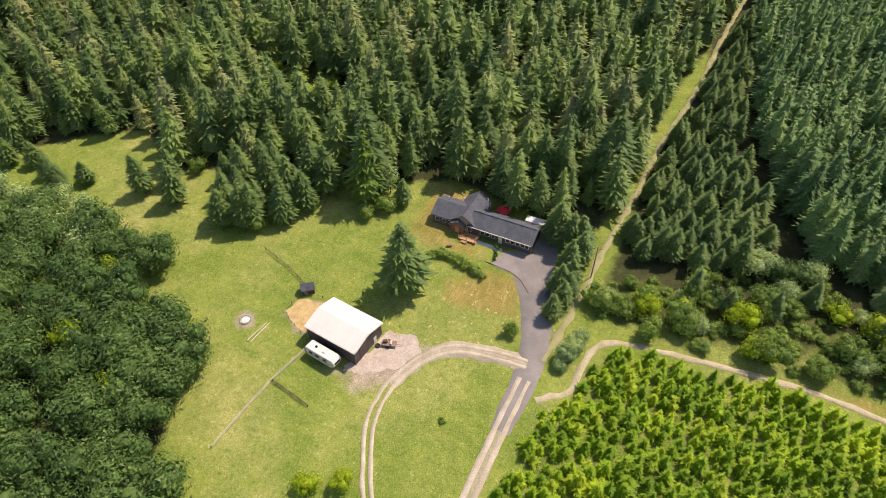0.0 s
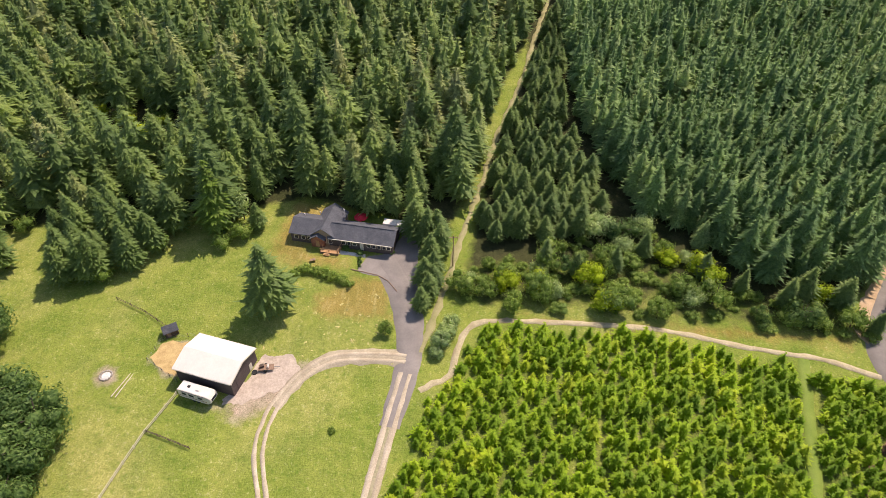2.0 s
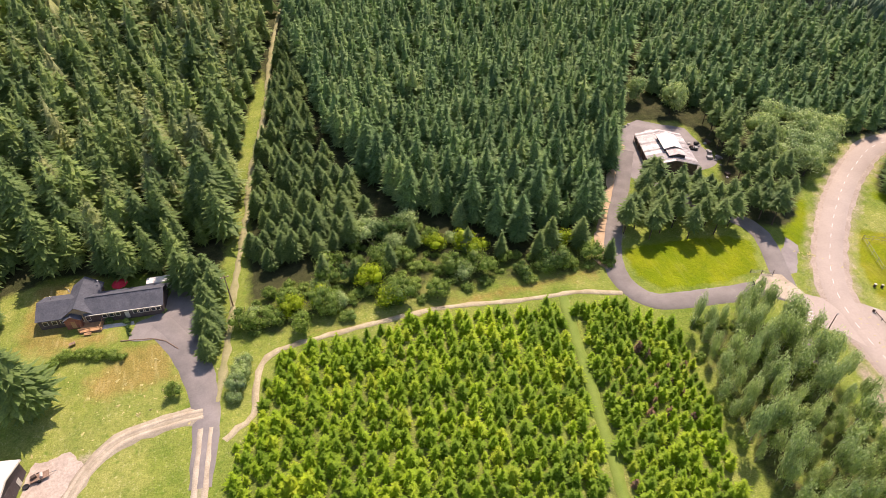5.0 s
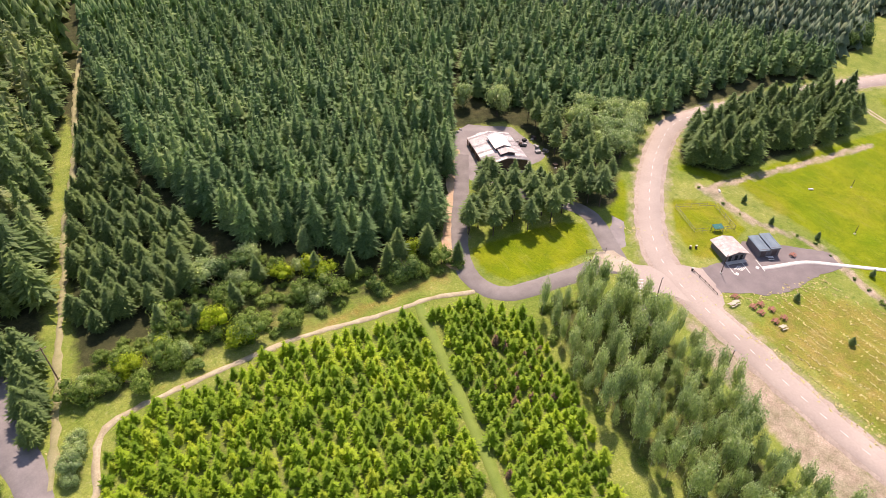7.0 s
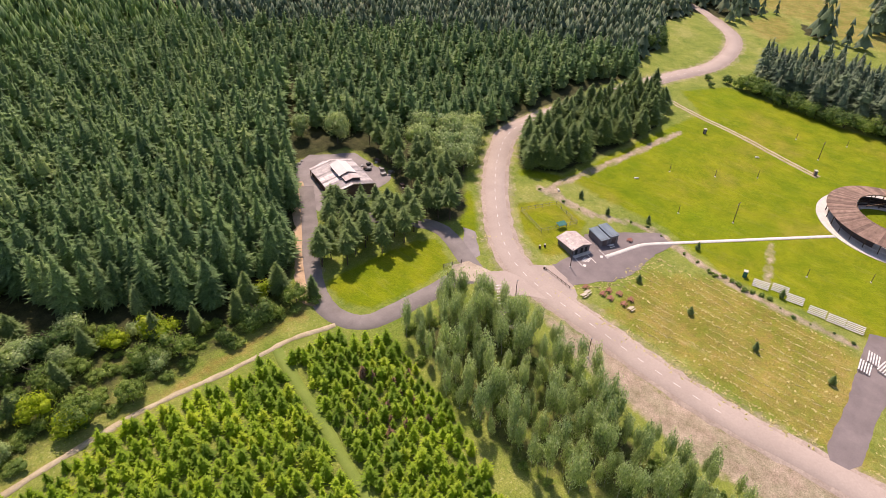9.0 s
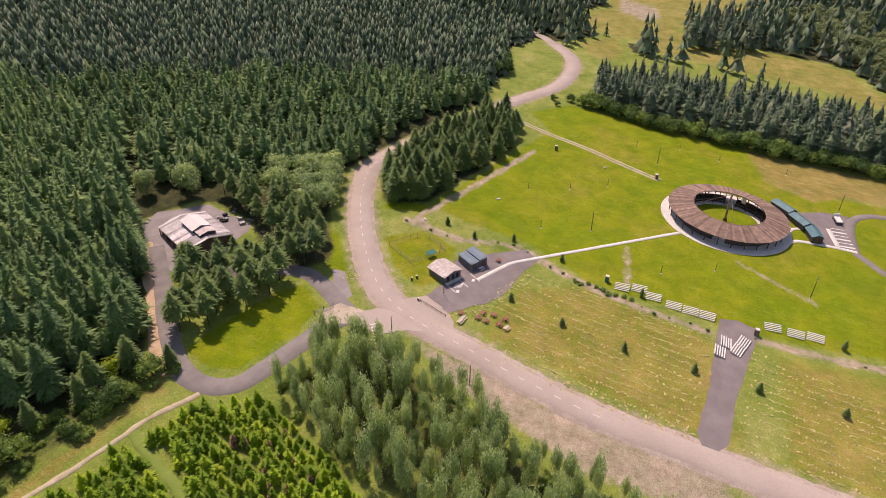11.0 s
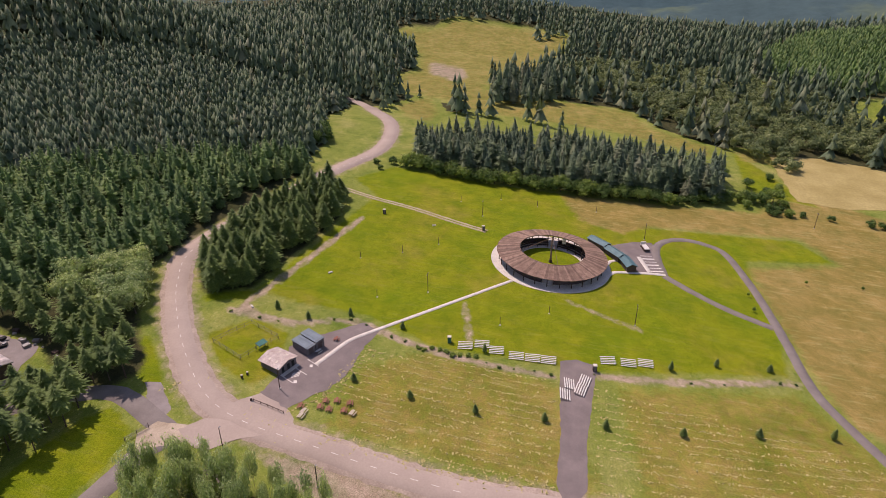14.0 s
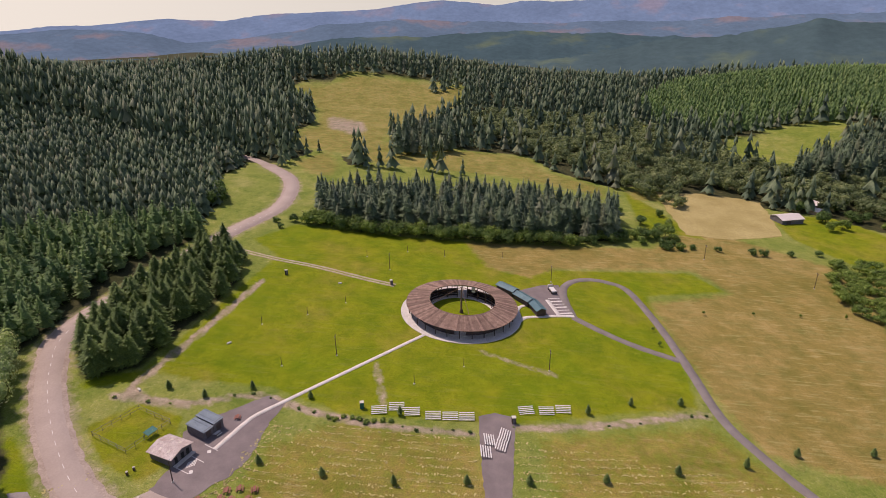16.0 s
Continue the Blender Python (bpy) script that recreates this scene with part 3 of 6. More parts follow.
tagged(new("ground", ground_mesh), "sloping meadow of green and dry grass with bare earth", "ground", kind="structure")

# ---- roads and paths ----
M_ASPHALT = plain("sunlit_asphalt", (0.20, 0.17, 0.15), (0.27, 0.235, 0.21), 0.25, 0.9, fine=3, grain=0.1)
M_CHIP = plain("worn_chipseal", (0.40, 0.32, 0.262), (0.48, 0.388, 0.32), 0.08, 0.9, fine=2, grain=0.08)
M_DRIVE = plain("grey_drive", (0.20, 0.175, 0.16), (0.30, 0.26, 0.235), 0.2, 0.9, fine=3, grain=0.1)
M_DIRT = plain("dry_dirt_track", (0.36, 0.29, 0.17), (0.55, 0.46, 0.31), 0.3, 0.95, fine=3)
M_GRAVEL = plain("tan_gravel", (0.40, 0.32, 0.22), (0.58, 0.48, 0.36), 0.3, 0.95, fine=4)
M_CONCRETE = plain("pale_concrete", (0.60, 0.55, 0.48), (0.74, 0.69, 0.61), 0.4, 0.85, fine=5)
M_PAINT = plain("white_road_paint", (0.66, 0.62, 0.55), (0.80, 0.77, 0.70), 2.0, 0.7)
ribbon("road_shoulder", MAIN, 9.6, plain("pinkish_shoulder_gravel", (0.36, 0.28, 0.22), (0.50, 0.40, 0.32), 0.3, 0.95, fine=2), 0.05, 0.8, 44, label="pale gravel shoulder along the road", category="verge")
ribbon("road_main", MAIN, 6.9, M_CHIP, 0.10, 0.3, 1, label="two-lane chip-seal road with dashed centre line")
ribbon("road_main_far", MAIN_OUT, 7.0, M_CHIP, 0.07, 0.3, 2, label="two-lane road bending into the woods")
ribbon("driveway", DRIVE[:5], (9, 8, 6.4, 5.5, 4.2), M_DRIVE, 0.06, 0.4, 3, label="grey gravelled farm driveway")
ribbon("loop_bed", LOOP[:5], (5.0, 4.6, 4.4, 3.6, 2.6), plain("worn_dirt", (0.34, 0.28, 0.19), (0.48, 0.40, 0.29), 0.3, 0.95, fine=2), 0.055, 0.9, 45, label="worn pale dirt track to the barn")
ribbon("farm_bed", DRIVE[4:], 3.2, plain("grassy_track", (0.26, 0.25, 0.13), (0.40, 0.34, 0.22), 0.4, 0.95, fine=2), 0.05, 0.5, 46, label="dry grassy farm track bed")
for side in (-1, 1):
    ribbon("farm_track", DRIVE[3:], 1.3, M_GRAVEL, 0.07, 0.3, 4 + side, side * 0.95, "pale wheel rut of the farm track")
    ribbon("loop_track", LOOP, 0.9, M_GRAVEL, 0.08, 0.35, 7 + side, side * 0.85, "pale wheel rut looping to the barn")
    ribbon("field_track", TRACK, 1.3, M_DIRT, 0.06, 0.3, 10 + side, side * 1.0, "pale wheel rut across the field")
ribbon("forest_trail", TRAIL, 1.7, plain("grassy_dirt", (0.26, 0.25, 0.10), (0.42, 0.36, 0.20), 0.3, 0.95), 0.05, 0.8, 13, label="dirt trail under the power line through the firs")
ribbon("field_path", PATH_EDGE, 1.5, M_DIRT, 0.06, 0.5, 14, label="narrow dirt path edging the tree field")
ribbon("lane_grass", LANE, 2.6, plain("mown_lane", (0.15, 0.22, 0.03), (0.22, 0.28, 0.05), 0.3), 0.04, 0.5, 15, label="mown grass lane between young firs")
ribbon("shed_road", SHED_ROAD, 5.6, M_ASPHALT, 0.06, 0.25, 16, label="asphalt drive curving to the metal shed")
ribbon("shed_spur", SHED_SPUR, 5.6, M_ASPHALT, 0.075, 0.25, 17, label="asphalt spur in the shade of pines")
ribbon("walkway", WALK, 1.4, M_CONCRETE, 0.09, 0.05, 18, label="straight pale concrete footpath to the arena", category="path")
ribbon("loop_path", LOOP_PATH, 3.4, M_ASPHALT, 0.06, 0.2, 19, label="narrow asphalt loop drive")
ribbon("loop_cut", LOOP_CUT, 3.2, M_ASPHALT, 0.075, 0.2, 20, label="narrow asphalt drive closing the loop")

patch("hay_field", FAR_DRY, plain("cut_hay_field", (0.36, 0.285, 0.095), (0.48, 0.39, 0.155), 0.06, 0.95, fine=1.0), 0.06, "tan cut hay field beyond the meadow", "field", 4.0, 1.0)
TUFTS = []
for k in range(6):
    tr_ = random.Random(k)
    tv = [(tr_.uniform(-0.5, 0.5), tr_.uniform(-0.9, 0.9), tr_.uniform(0.02, 0.22)) for _ in range(12)]
    TUFTS.append((np.array(tv), np.array([(i, i + 1, i + 2) for i in range(10)])))
hr = np.random.default_rng(61)
hx, hy = [], []
for lane_x in np.arange(149.5, 193, 2.9):
    yy = np.arange(-104, 40, 0.8)
    keep_t = hr.random(len(yy)) < 0.9 * (0.4 + np.sin(yy * 0.13 + lane_x) ** 2)
    xx = lane_x + 8 * (yy / 90) ** 2 + hr.normal(0, 0.22, len(yy))
    keep_t &= (xx < 189 - 0.0012 * (yy + 10) ** 2) & (edge_distance([(145, -24), (198, -24)], xx, yy) > 5.5) & ((yy < 30) | (xx > 164)) & (xx > 148)
    hx.append(xx[keep_t])
    hy.append(yy[keep_t])
for line_, w_ in (([(154, 48), (166, 41.5), (187, 38.5)], 1.2), ([(150, 60), (147, 40), (147, 0), (149, -20)], 1.5), ([(152, 84), (160, 76)], 1.2), ([(-16, 92), (-34, 92)], 5)):
    q_ = np.array(curve(line_, 0.35))
    hx.append(q_[:, 0] + hr.normal(0, w_, len(q_)))
    hy.append(q_[:, 1] + hr.normal(0, w_, len(q_)))
hx, hy = np.concatenate(hx), np.concatenate(hy)
hs = hr.uniform(0.3, 0.85, len(hx))
stand("cut_hay", TUFTS, hx, hy, hs, hs, plain("pale_cut_hay", (0.46, 0.39, 0.13), (0.64, 0.55, 0.25), 1.0, 0.95), "pale dry hay left in broken swaths on the field", "hay", 62)

# ---- woods ----
TRAIL_C, MAIN_C = curve(TRAIL, 6), curve(MAIN, 6)


def wood(name, forms, poly, gap, lo, hi, material, label, seed, slim=0.95, jitter=0.42, turn=0.3, avoid=(), lean=0.02):
    x, y = scatter(poly, gap, seed, jitter, turn, avoid)
    rng = np.random.default_rng(seed + 100)
    h = rng.uniform(lo, hi, len(x)) * rng.choice([0.75, 1, 1, 1.08], len(x))
    return stand(name, forms, x, y, h, h * rng.uniform(0.85, 1.15, len(x)) * slim, material, label, "forest", seed, 0.3, lean)


def split_wood(name, poly, gap, lo, hi, material, label, seed, near_y, slim, jitter, avoid=(), bare=None):
    """A stand in three meshes: fuller trees where it comes near, plainer ones behind."""
    x, y = scatter(poly, gap, seed, jitter, 0.3, avoid)
    if bare:
        out = ~inside(bare, x, y)
        x, y = x[out], y[out]
    rng = np.random.default_rng(seed + 100)
    h = rng.uniform(lo, hi, len(x)) * rng.choice([0.62, 0.85, 1, 1, 1.12], len(x))
    w = h * rng.uniform(0.82, 1.2, len(x)) * slim
    for forms, keep_it in ((FIRS_NEAR, y < near_y), (FIRS_MID, (y >= near_y) & (y < 290)), (FIRS_FAR, y >= 290)):
        stand(name, forms, x[keep_it], y[keep_it], h[keep_it], w[keep_it], material, label, "forest", seed, 0.3, 0.03)


split_wood("fir_forest", F_NORTH, 6.1, 14, 25, M_FIR, "dense mixed fir forest on the slope", 11, 185, 1.05, 0.5, [(TRAIL_C, 2.3)], GAP)
split_wood("planted_firs", F_ROWS, 4.6, 15.5, 19.5, M_FIR_ROW, "dense even plantation of dark green firs", 13, 165, 0.98, 0.27)
ex, ey = scatter(F_EAST, 5.6, 18, 0.42, 0.3)
er = np.random.default_rng(118)
low = ~inside(TALL_FIRS, ex, ey)
eh = er.uniform(11.5, 16, len(ex)) * er.choice([0.75, 1, 1, 1.1], len(ex))
ew = eh * er.uniform(0.95, 1.3, len(ex)) * 1.1
close = low & (np.hypot(ex - 40, ey) < 320)
stand("east_forest", FIRS_MID, ex[close], ey[close], eh[close], ew[close], M_FIR_ROW, "even young plantation of green firs on the hillside", "forest", 18, 0.3)
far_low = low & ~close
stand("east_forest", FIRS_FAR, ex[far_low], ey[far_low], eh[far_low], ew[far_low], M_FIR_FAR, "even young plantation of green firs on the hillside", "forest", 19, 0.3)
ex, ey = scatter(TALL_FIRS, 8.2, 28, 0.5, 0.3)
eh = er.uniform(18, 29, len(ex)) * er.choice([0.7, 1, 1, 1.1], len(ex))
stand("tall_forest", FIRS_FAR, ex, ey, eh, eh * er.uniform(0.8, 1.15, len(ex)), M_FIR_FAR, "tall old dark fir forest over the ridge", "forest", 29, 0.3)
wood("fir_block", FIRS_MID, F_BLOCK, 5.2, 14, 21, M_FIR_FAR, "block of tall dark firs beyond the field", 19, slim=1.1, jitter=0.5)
wood("young_firs", FIRS_YOUNG, YOUNG, 2.5, 3.2, 5.4, M_YOUNG, "rows of bright green young firs", 20, slim=1.65, jitter=0.26, turn=-0.2, avoid=[(LANE, 1.9), (PATH_EDGE, 1.7)])
wood("browned_firs", FIRS_YOUNG, [(80, 52), (92, 44), (97, 60), (86, 72), (76, 40), (60, 36), (72, 30)], 4.6, 2.4, 4.2, plain("rust_brown_needles", (0.15, 0.085, 0.045), (0.27, 0.16, 0.085), 0.8, 0.9), "rust-brown dying young firs among the green rows", 37, slim=1.3, jitter=0.5)
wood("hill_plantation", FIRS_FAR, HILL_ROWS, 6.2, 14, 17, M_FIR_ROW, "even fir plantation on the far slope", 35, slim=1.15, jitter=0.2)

VALLEY = [(405, -150), (476, -116), (545, -62), (600, -30), (690, 6), (750, -50), (745, -180), (640, -225), (560, -232), (548, -285), (600, -350), (560, -420), (430, -400), (400, -300), (450, -232), (474, -222), (478, -160)]
rf = np.random.default_rng(24)
fx, fy = scatter([(430, -760), (1500, -760), (1500, 760), (430, 760)], 10.0, 24, 0.5)
clump = np.sin(fx / 43 + 1.7 * np.sin(fy / 71)) + np.sin(fy / 37 + 1.3 * np.sin(fx / 59))
ok = ~inside(F_EAST, fx, fy) & ~inside(TALL_FIRS, fx, fy) & ~inside(FAR_DRY, fx, fy) & ~inside(F_BLOCK, fx, fy) & ~inside(HILL_ROWS, fx, fy)
ok &= (np.hypot(fx, fy) > 470) & ((np.hypot(fx, fy) < 1200) | (fy < 60)) & (rf.random(len(fx)) < np.clip(1.25 - fx / 2400 + 0.12 * clump, 0.3, 1)) & (edge_distance(curve(MAIN_OUT), fx, fy) > 8)
for k, meadow_poly in enumerate(FAR_MEADOWS):
    ok &= ~inside(meadow_poly, fx, fy) | ((rf.random(len(fx)) < 0.25) & (clump > 1.6) & (k == 0))
dell = inside(VALLEY, fx, fy)
ok &= ~dell | (rf.random(len(fx)) < np.where((clump > 0.2) & (fx > 520) & (fy > -240), 0.4, 0.03))
fx, fy = fx[ok], fy[ok]
hh = rf.uniform(15, 30, len(fx)) * rf.choice([0.7, 1, 1, 1.1], len(fx))
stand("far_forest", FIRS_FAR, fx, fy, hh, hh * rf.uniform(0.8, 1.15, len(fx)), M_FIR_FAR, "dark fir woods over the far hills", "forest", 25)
for name, spots, gap, lo, hi in (("fir_clump", [(510, 52), (545, 56), (590, 40), (585, 8), (545, 2), (515, 20)], 7.5, 17, 28),
                                 ("fir_clump", [(508, -262), (530, -262), (552, -292), (590, -345), (560, -372), (520, -335), (500, -300)], 7.0, 22, 32)):
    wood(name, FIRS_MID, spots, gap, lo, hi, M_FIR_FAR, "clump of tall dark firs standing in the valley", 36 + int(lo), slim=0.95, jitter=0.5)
vx, vy = scatter(VALLEY, 10.5, 71, 0.5)
vh = np.random.default_rng(71).uniform(8, 17, len(vx))
stand("creek_wood", BUSH_FAR, vx, vy, vh, vh * 1.15, M_CREEK, "grey-green broadleaf wood along the creek", "trees", 72, 1.0)

# ---- distant ridges ----
def ridge(name, dist, bearings, crests, seed, tone, bare, haze_glow, swell):
    """A far range of wooded hills: crest heights by bearing, with spurs and hollows down its face. Haze is put into its
    blue tone and emission.
    """
    r = np.random.default_rng(seed)
    a = np.linspace(radians(-75), radians(85), 420)
    ph = r.random(12) * 6.28
    prof = sum(np.sin(a * (7 + 9.7 * k) + ph[k]) / (1 + 0.8 * k) for k in range(12)) + 0.25 * r.normal(0, 1, len(a))
    crest = np.interp(np.degrees(a), bearings, crests) + swell * prof
    v, rows_n = [], 14
    for j in range(rows_n):
        u = j / (rows_n - 1)
        spur = np.sin(a * 31 + ph[3] + 2.2 * u) + 0.7 * np.sin(a * 67 + ph[5] - 3 * u) + 0.5 * np.sin(a * 139 + ph[7])
        d = dist - 900 * (1 - u) + 110 * spur * (1 - u) * u * 4 * 0.5
        z = -190 + (crest + 190) * u ** 1.15 + 16 * spur * (1 - u) * u * 4
        v.append(np.stack([np.cos(a) * d, np.sin(a) * d, z], 1))
    n_ = len(a)
    f = [(j * n_ + i, j * n_ + i + 1, (j + 1) * n_ + i + 1, (j + 1) * n_ + i) for j in range(rows_n - 1) for i in range(n_ - 1)]
    m, mn, ml, mb = mat(name + "_hazed_woods", 1.0, 0, 0.0)
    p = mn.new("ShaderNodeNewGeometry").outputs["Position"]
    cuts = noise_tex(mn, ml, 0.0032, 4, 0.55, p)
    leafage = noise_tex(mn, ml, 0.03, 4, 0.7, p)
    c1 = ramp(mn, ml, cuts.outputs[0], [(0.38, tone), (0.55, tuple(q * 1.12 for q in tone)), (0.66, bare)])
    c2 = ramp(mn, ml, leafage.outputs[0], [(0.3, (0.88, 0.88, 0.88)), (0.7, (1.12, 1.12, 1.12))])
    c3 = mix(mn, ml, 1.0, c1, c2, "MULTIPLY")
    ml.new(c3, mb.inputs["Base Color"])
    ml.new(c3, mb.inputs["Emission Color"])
    mb.inputs["Emission Strength"].default_value = haze_glow
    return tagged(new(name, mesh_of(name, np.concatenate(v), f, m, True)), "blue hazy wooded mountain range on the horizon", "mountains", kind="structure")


# bluer tones and stronger emission on the farther ranges paint the haze
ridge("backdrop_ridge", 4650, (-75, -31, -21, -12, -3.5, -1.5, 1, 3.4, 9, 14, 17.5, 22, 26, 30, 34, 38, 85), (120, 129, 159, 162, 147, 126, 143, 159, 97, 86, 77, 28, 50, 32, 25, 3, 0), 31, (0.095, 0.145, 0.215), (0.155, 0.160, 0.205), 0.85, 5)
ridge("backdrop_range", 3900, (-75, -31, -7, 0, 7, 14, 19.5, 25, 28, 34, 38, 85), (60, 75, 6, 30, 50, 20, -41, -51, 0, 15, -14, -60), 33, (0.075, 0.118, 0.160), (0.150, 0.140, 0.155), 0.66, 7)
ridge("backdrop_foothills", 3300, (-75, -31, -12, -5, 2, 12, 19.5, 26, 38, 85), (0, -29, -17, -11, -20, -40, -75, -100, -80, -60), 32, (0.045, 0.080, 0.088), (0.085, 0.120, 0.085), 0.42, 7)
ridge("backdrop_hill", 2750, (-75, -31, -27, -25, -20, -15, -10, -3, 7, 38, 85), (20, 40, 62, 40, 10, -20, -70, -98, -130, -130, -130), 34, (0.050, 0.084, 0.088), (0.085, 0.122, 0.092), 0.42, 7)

# ---- building materials ----
M_WHITE = plain("white_sheet_metal", (0.70, 0.63, 0.56), (0.76, 0.69, 0.62), 0.3, 0.45, fine=2, grain=0.05)
M_DARKWALL = plain("dark_brown_siding", (0.085, 0.060, 0.058), (0.13, 0.10, 0.095), 0.5)
M_SHINGLE = plain("grey_shingle", (0.075, 0.078, 0.090), (0.125, 0.125, 0.14), 0.5, 0.9, fine=3)
M_CEDAR = plain("weathered_cedar", (0.20, 0.125, 0.085), (0.36, 0.24, 0.165), 0.5, 0.85, fine=3)
M_TAN = plain("tan_siding", (0.34, 0.24, 0.16), (0.44, 0.32, 0.22), 0.5)
M_DECK = plain("orange_cedar_deck", (0.42, 0.22, 0.10), (0.58, 0.34, 0.17), 0.7)
M_TRIM = plain("cream_trim", (0.62, 0.55, 0.45), (0.75, 0.69, 0.58), 1.0, 0.6)
M_TEAL = plain("teal_metal_roof", (0.055, 0.14, 0.16), (0.10, 0.21, 0.22), 0.4, 0.45)
M_SLATE = plain("blue_grey_metal_roof", (0.14, 0.19, 0.22), (0.22, 0.28, 0.31), 0.4, 0.45)
M_GREYWALL = plain("grey_block_wall", (0.13, 0.12, 0.13), (0.20, 0.185, 0.19), 0.5)
M_RUST = plain("pale_rust_streaked_roof", (0.46, 0.34, 0.29), (0.68, 0.60, 0.54), 0.45, 0.6, fine=2.5)
M_TIN = plain("galvanised_roof_sheet", (0.34, 0.30, 0.28), (0.58, 0.53, 0.50), 0.35, 0.5, 0.3, fine=1.5)
M_WOODPOST = plain("brown_timber", (0.075, 0.05, 0.038), (0.13, 0.09, 0.07), 1.0)
M_BLACK = plain("black_rubber", (0.015, 0.015, 0.016), (0.03, 0.03, 0.03), 2.0)
M_STEEL = plain("grey_steel", (0.20, 0.20, 0.20), (0.32, 0.31, 0.30), 1.0, 0.5, 0.6)
M_PLANK = plain("white_bleacher_plank", (0.68, 0.64, 0.58), (0.80, 0.77, 0.71), 1.0, 0.5)
M_REDWOOD = plain("red_brown_table_wood", (0.24, 0.085, 0.055), (0.36, 0.15, 0.10), 1.0, 0.7)
M_GREENBOX = plain("green_plastic", (0.02, 0.13, 0.11), (0.035, 0.18, 0.15), 1.0, 0.4)
M_RED = plain("red_canvas", (0.52, 0.015, 0.03), (0.66, 0.03, 0.05), 1.0, 0.7)
M_STONE = plain("pale_ring_stone", (0.30, 0.27, 0.24), (0.52, 0.47, 0.42), 1.5, 0.9)
M_STRAW = plain("straw_bedding", (0.42, 0.28, 0.12), (0.62, 0.44, 0.20), 0.8, 0.95)
M_GLASS, gn, gl, gb = mat("window_glass", 0.05, 0, 0.8)
gb.inputs["Base Color"].default_value = (0.03, 0.035, 0.045, 1)
M_LOT = plain("purple_grey_asphalt", (0.19, 0.155, 0.145), (0.27, 0.225, 0.205), 0.2, 0.9, fine=3, grain=0.08)
M_ASH = plain("white_ash", (0.55, 0.52, 0.48), (0.75, 0.72, 0.68), 1.2, 0.95)


# ---- building kit ----
def roof_slope(length, run, z0, z1, y0, side, thick=0.14):
    """One slope of a roof along x: eave at y0, rising by run towards the ridge."""
    h = length / 2
    return slab([(-h, y0, z0), (h, y0, z0), (h, y0 + side * run, z1), (-h, y0 + side * run, z1)][::side], thick)


def ribs(length, run, z0, z1, y0, side, gap):
    """Standing seams on a slope."""
    bm = bmesh.new()
    n = int(length / gap)
    for i in range(n + 1):
        x = -length / 2 + length * i / n
        rod((x, y0, z0 + 0.03), (x, y0 + side * run, z1 + 0.03), 0.035, None, 4, bm)
    return bm


def gable_block(parent, length, depth, eave, top, wall, roof, at=(0, 0), turn=0.0, over=0.4, seams=0.0, seam_mat=None):
    """Walls with gables and a two-slope roof, its ridge along x, placed in its parent."""
    m = pose(at[0], at[1], 0, 0, 0, turn)
    w = bmesh.new()
    h, d = length / 2, depth / 2
    prof = [(-d, -0.5), (d, -0.5), (d, eave), (0, top - 0.1), (-d, eave)]
    ends = [[w.verts.new((x, y, z)) for y, z in prof] for x in (-h, h)]
    w.faces.new(ends[0][::-1])
    w.faces.new(ends[1])
    for i in range(5):
        j = (i + 1) % 5
        w.faces.new((ends[0][i], ends[0][j], ends[1][j], ends[1][i]))
    out = [part("wall", w, wall, parent)]
    slope = (top - eave) / d
    for side in (1, -1):
        y0 = -side * (d + over)
        s = part("roof", roof_slope(length + 2 * over, d + over, eave - slope * over + 0.12, top + 0.12, y0, side), roof, parent)
        out.append(s)
        if seams:
            r = part("roof_seams", ribs(length + 2 * over, d + over, eave - slope * over + 0.12, top + 0.12, y0, side, seams), seam_mat or roof, s)
            r.matrix_parent_inverse = Matrix()
    for o in out:
        o.matrix_basis = m
    return out


def window(parent, x, y, z, w, h, turn=0.0, trim=None):
    """A framed pane set 3 cm proud of a wall that faces -y before the turn."""
    f = bmesh.new()
    for sx in (-1, 1):
        box(0.09, 0.10, h, (sx * w / 2, 0, -h / 2), bm=f)
    for sz in (-1, 1):
        box(w + 0.09, 0.10, 0.09, (0, 0, sz * h / 2 - 0.045), bm=f)
    fr = part("window_frame", f, trim or M_TRIM, parent)
    fr.matrix_basis = pose(x, y, z, 0, 0, turn)
    part("pane", box(w, 0.04, h, (0, 0, -h / 2)), M_GLASS, fr)
    return fr


def door(parent, x, y, w, h, turn=0.0, material=None):
    d = part("door", box(w, 0.08, h, bevel=0.02), material or M_TRIM, parent)
    d.matrix_basis = pose(x, y, 0, 0, 0, turn)
    part("door_handle", rod((w * 0.35, -0.05, 1.0), (w * 0.35, -0.14, 1.0), 0.03), M_STEEL, d)
    return d


# ---- farmhouse ----
house = thing("farmhouse", -31, 118.6, -6, "long single-storey farmhouse with grey shingle gable roofs and dark walls", "house")
gable_block(house, 17.5, 7.6, 2.9, 4.9, M_DARKWALL, M_SHINGLE, (4.9, -0.3))
gable_block(house, 7.6, 8.2, 2.9, 4.9, M_DARKWALL, M_SHINGLE, (-10.9, 0.1))
gable_block(house, 11.0, 6.6, 3.0, 5.4, M_TAN, M_SHINGLE, (-5.6, 1.6), 90)
gable_block(house, 1.6, 3.6, 2.6, 3.7, M_REDWOOD, M_SHINGLE, (-6.8, -4.3), 90, 0.3)
for wx in (-13.2, -11.2, -9.4):
    window(house, wx, -4.05, 1.6, 1.1, 1.2)
for wx in (0.2, 1.7, 3.2, 7.2, 8.6, 10.0, 11.4, 12.6):
    window(house, wx, -4.15, 1.7, 1.0, 1.1)
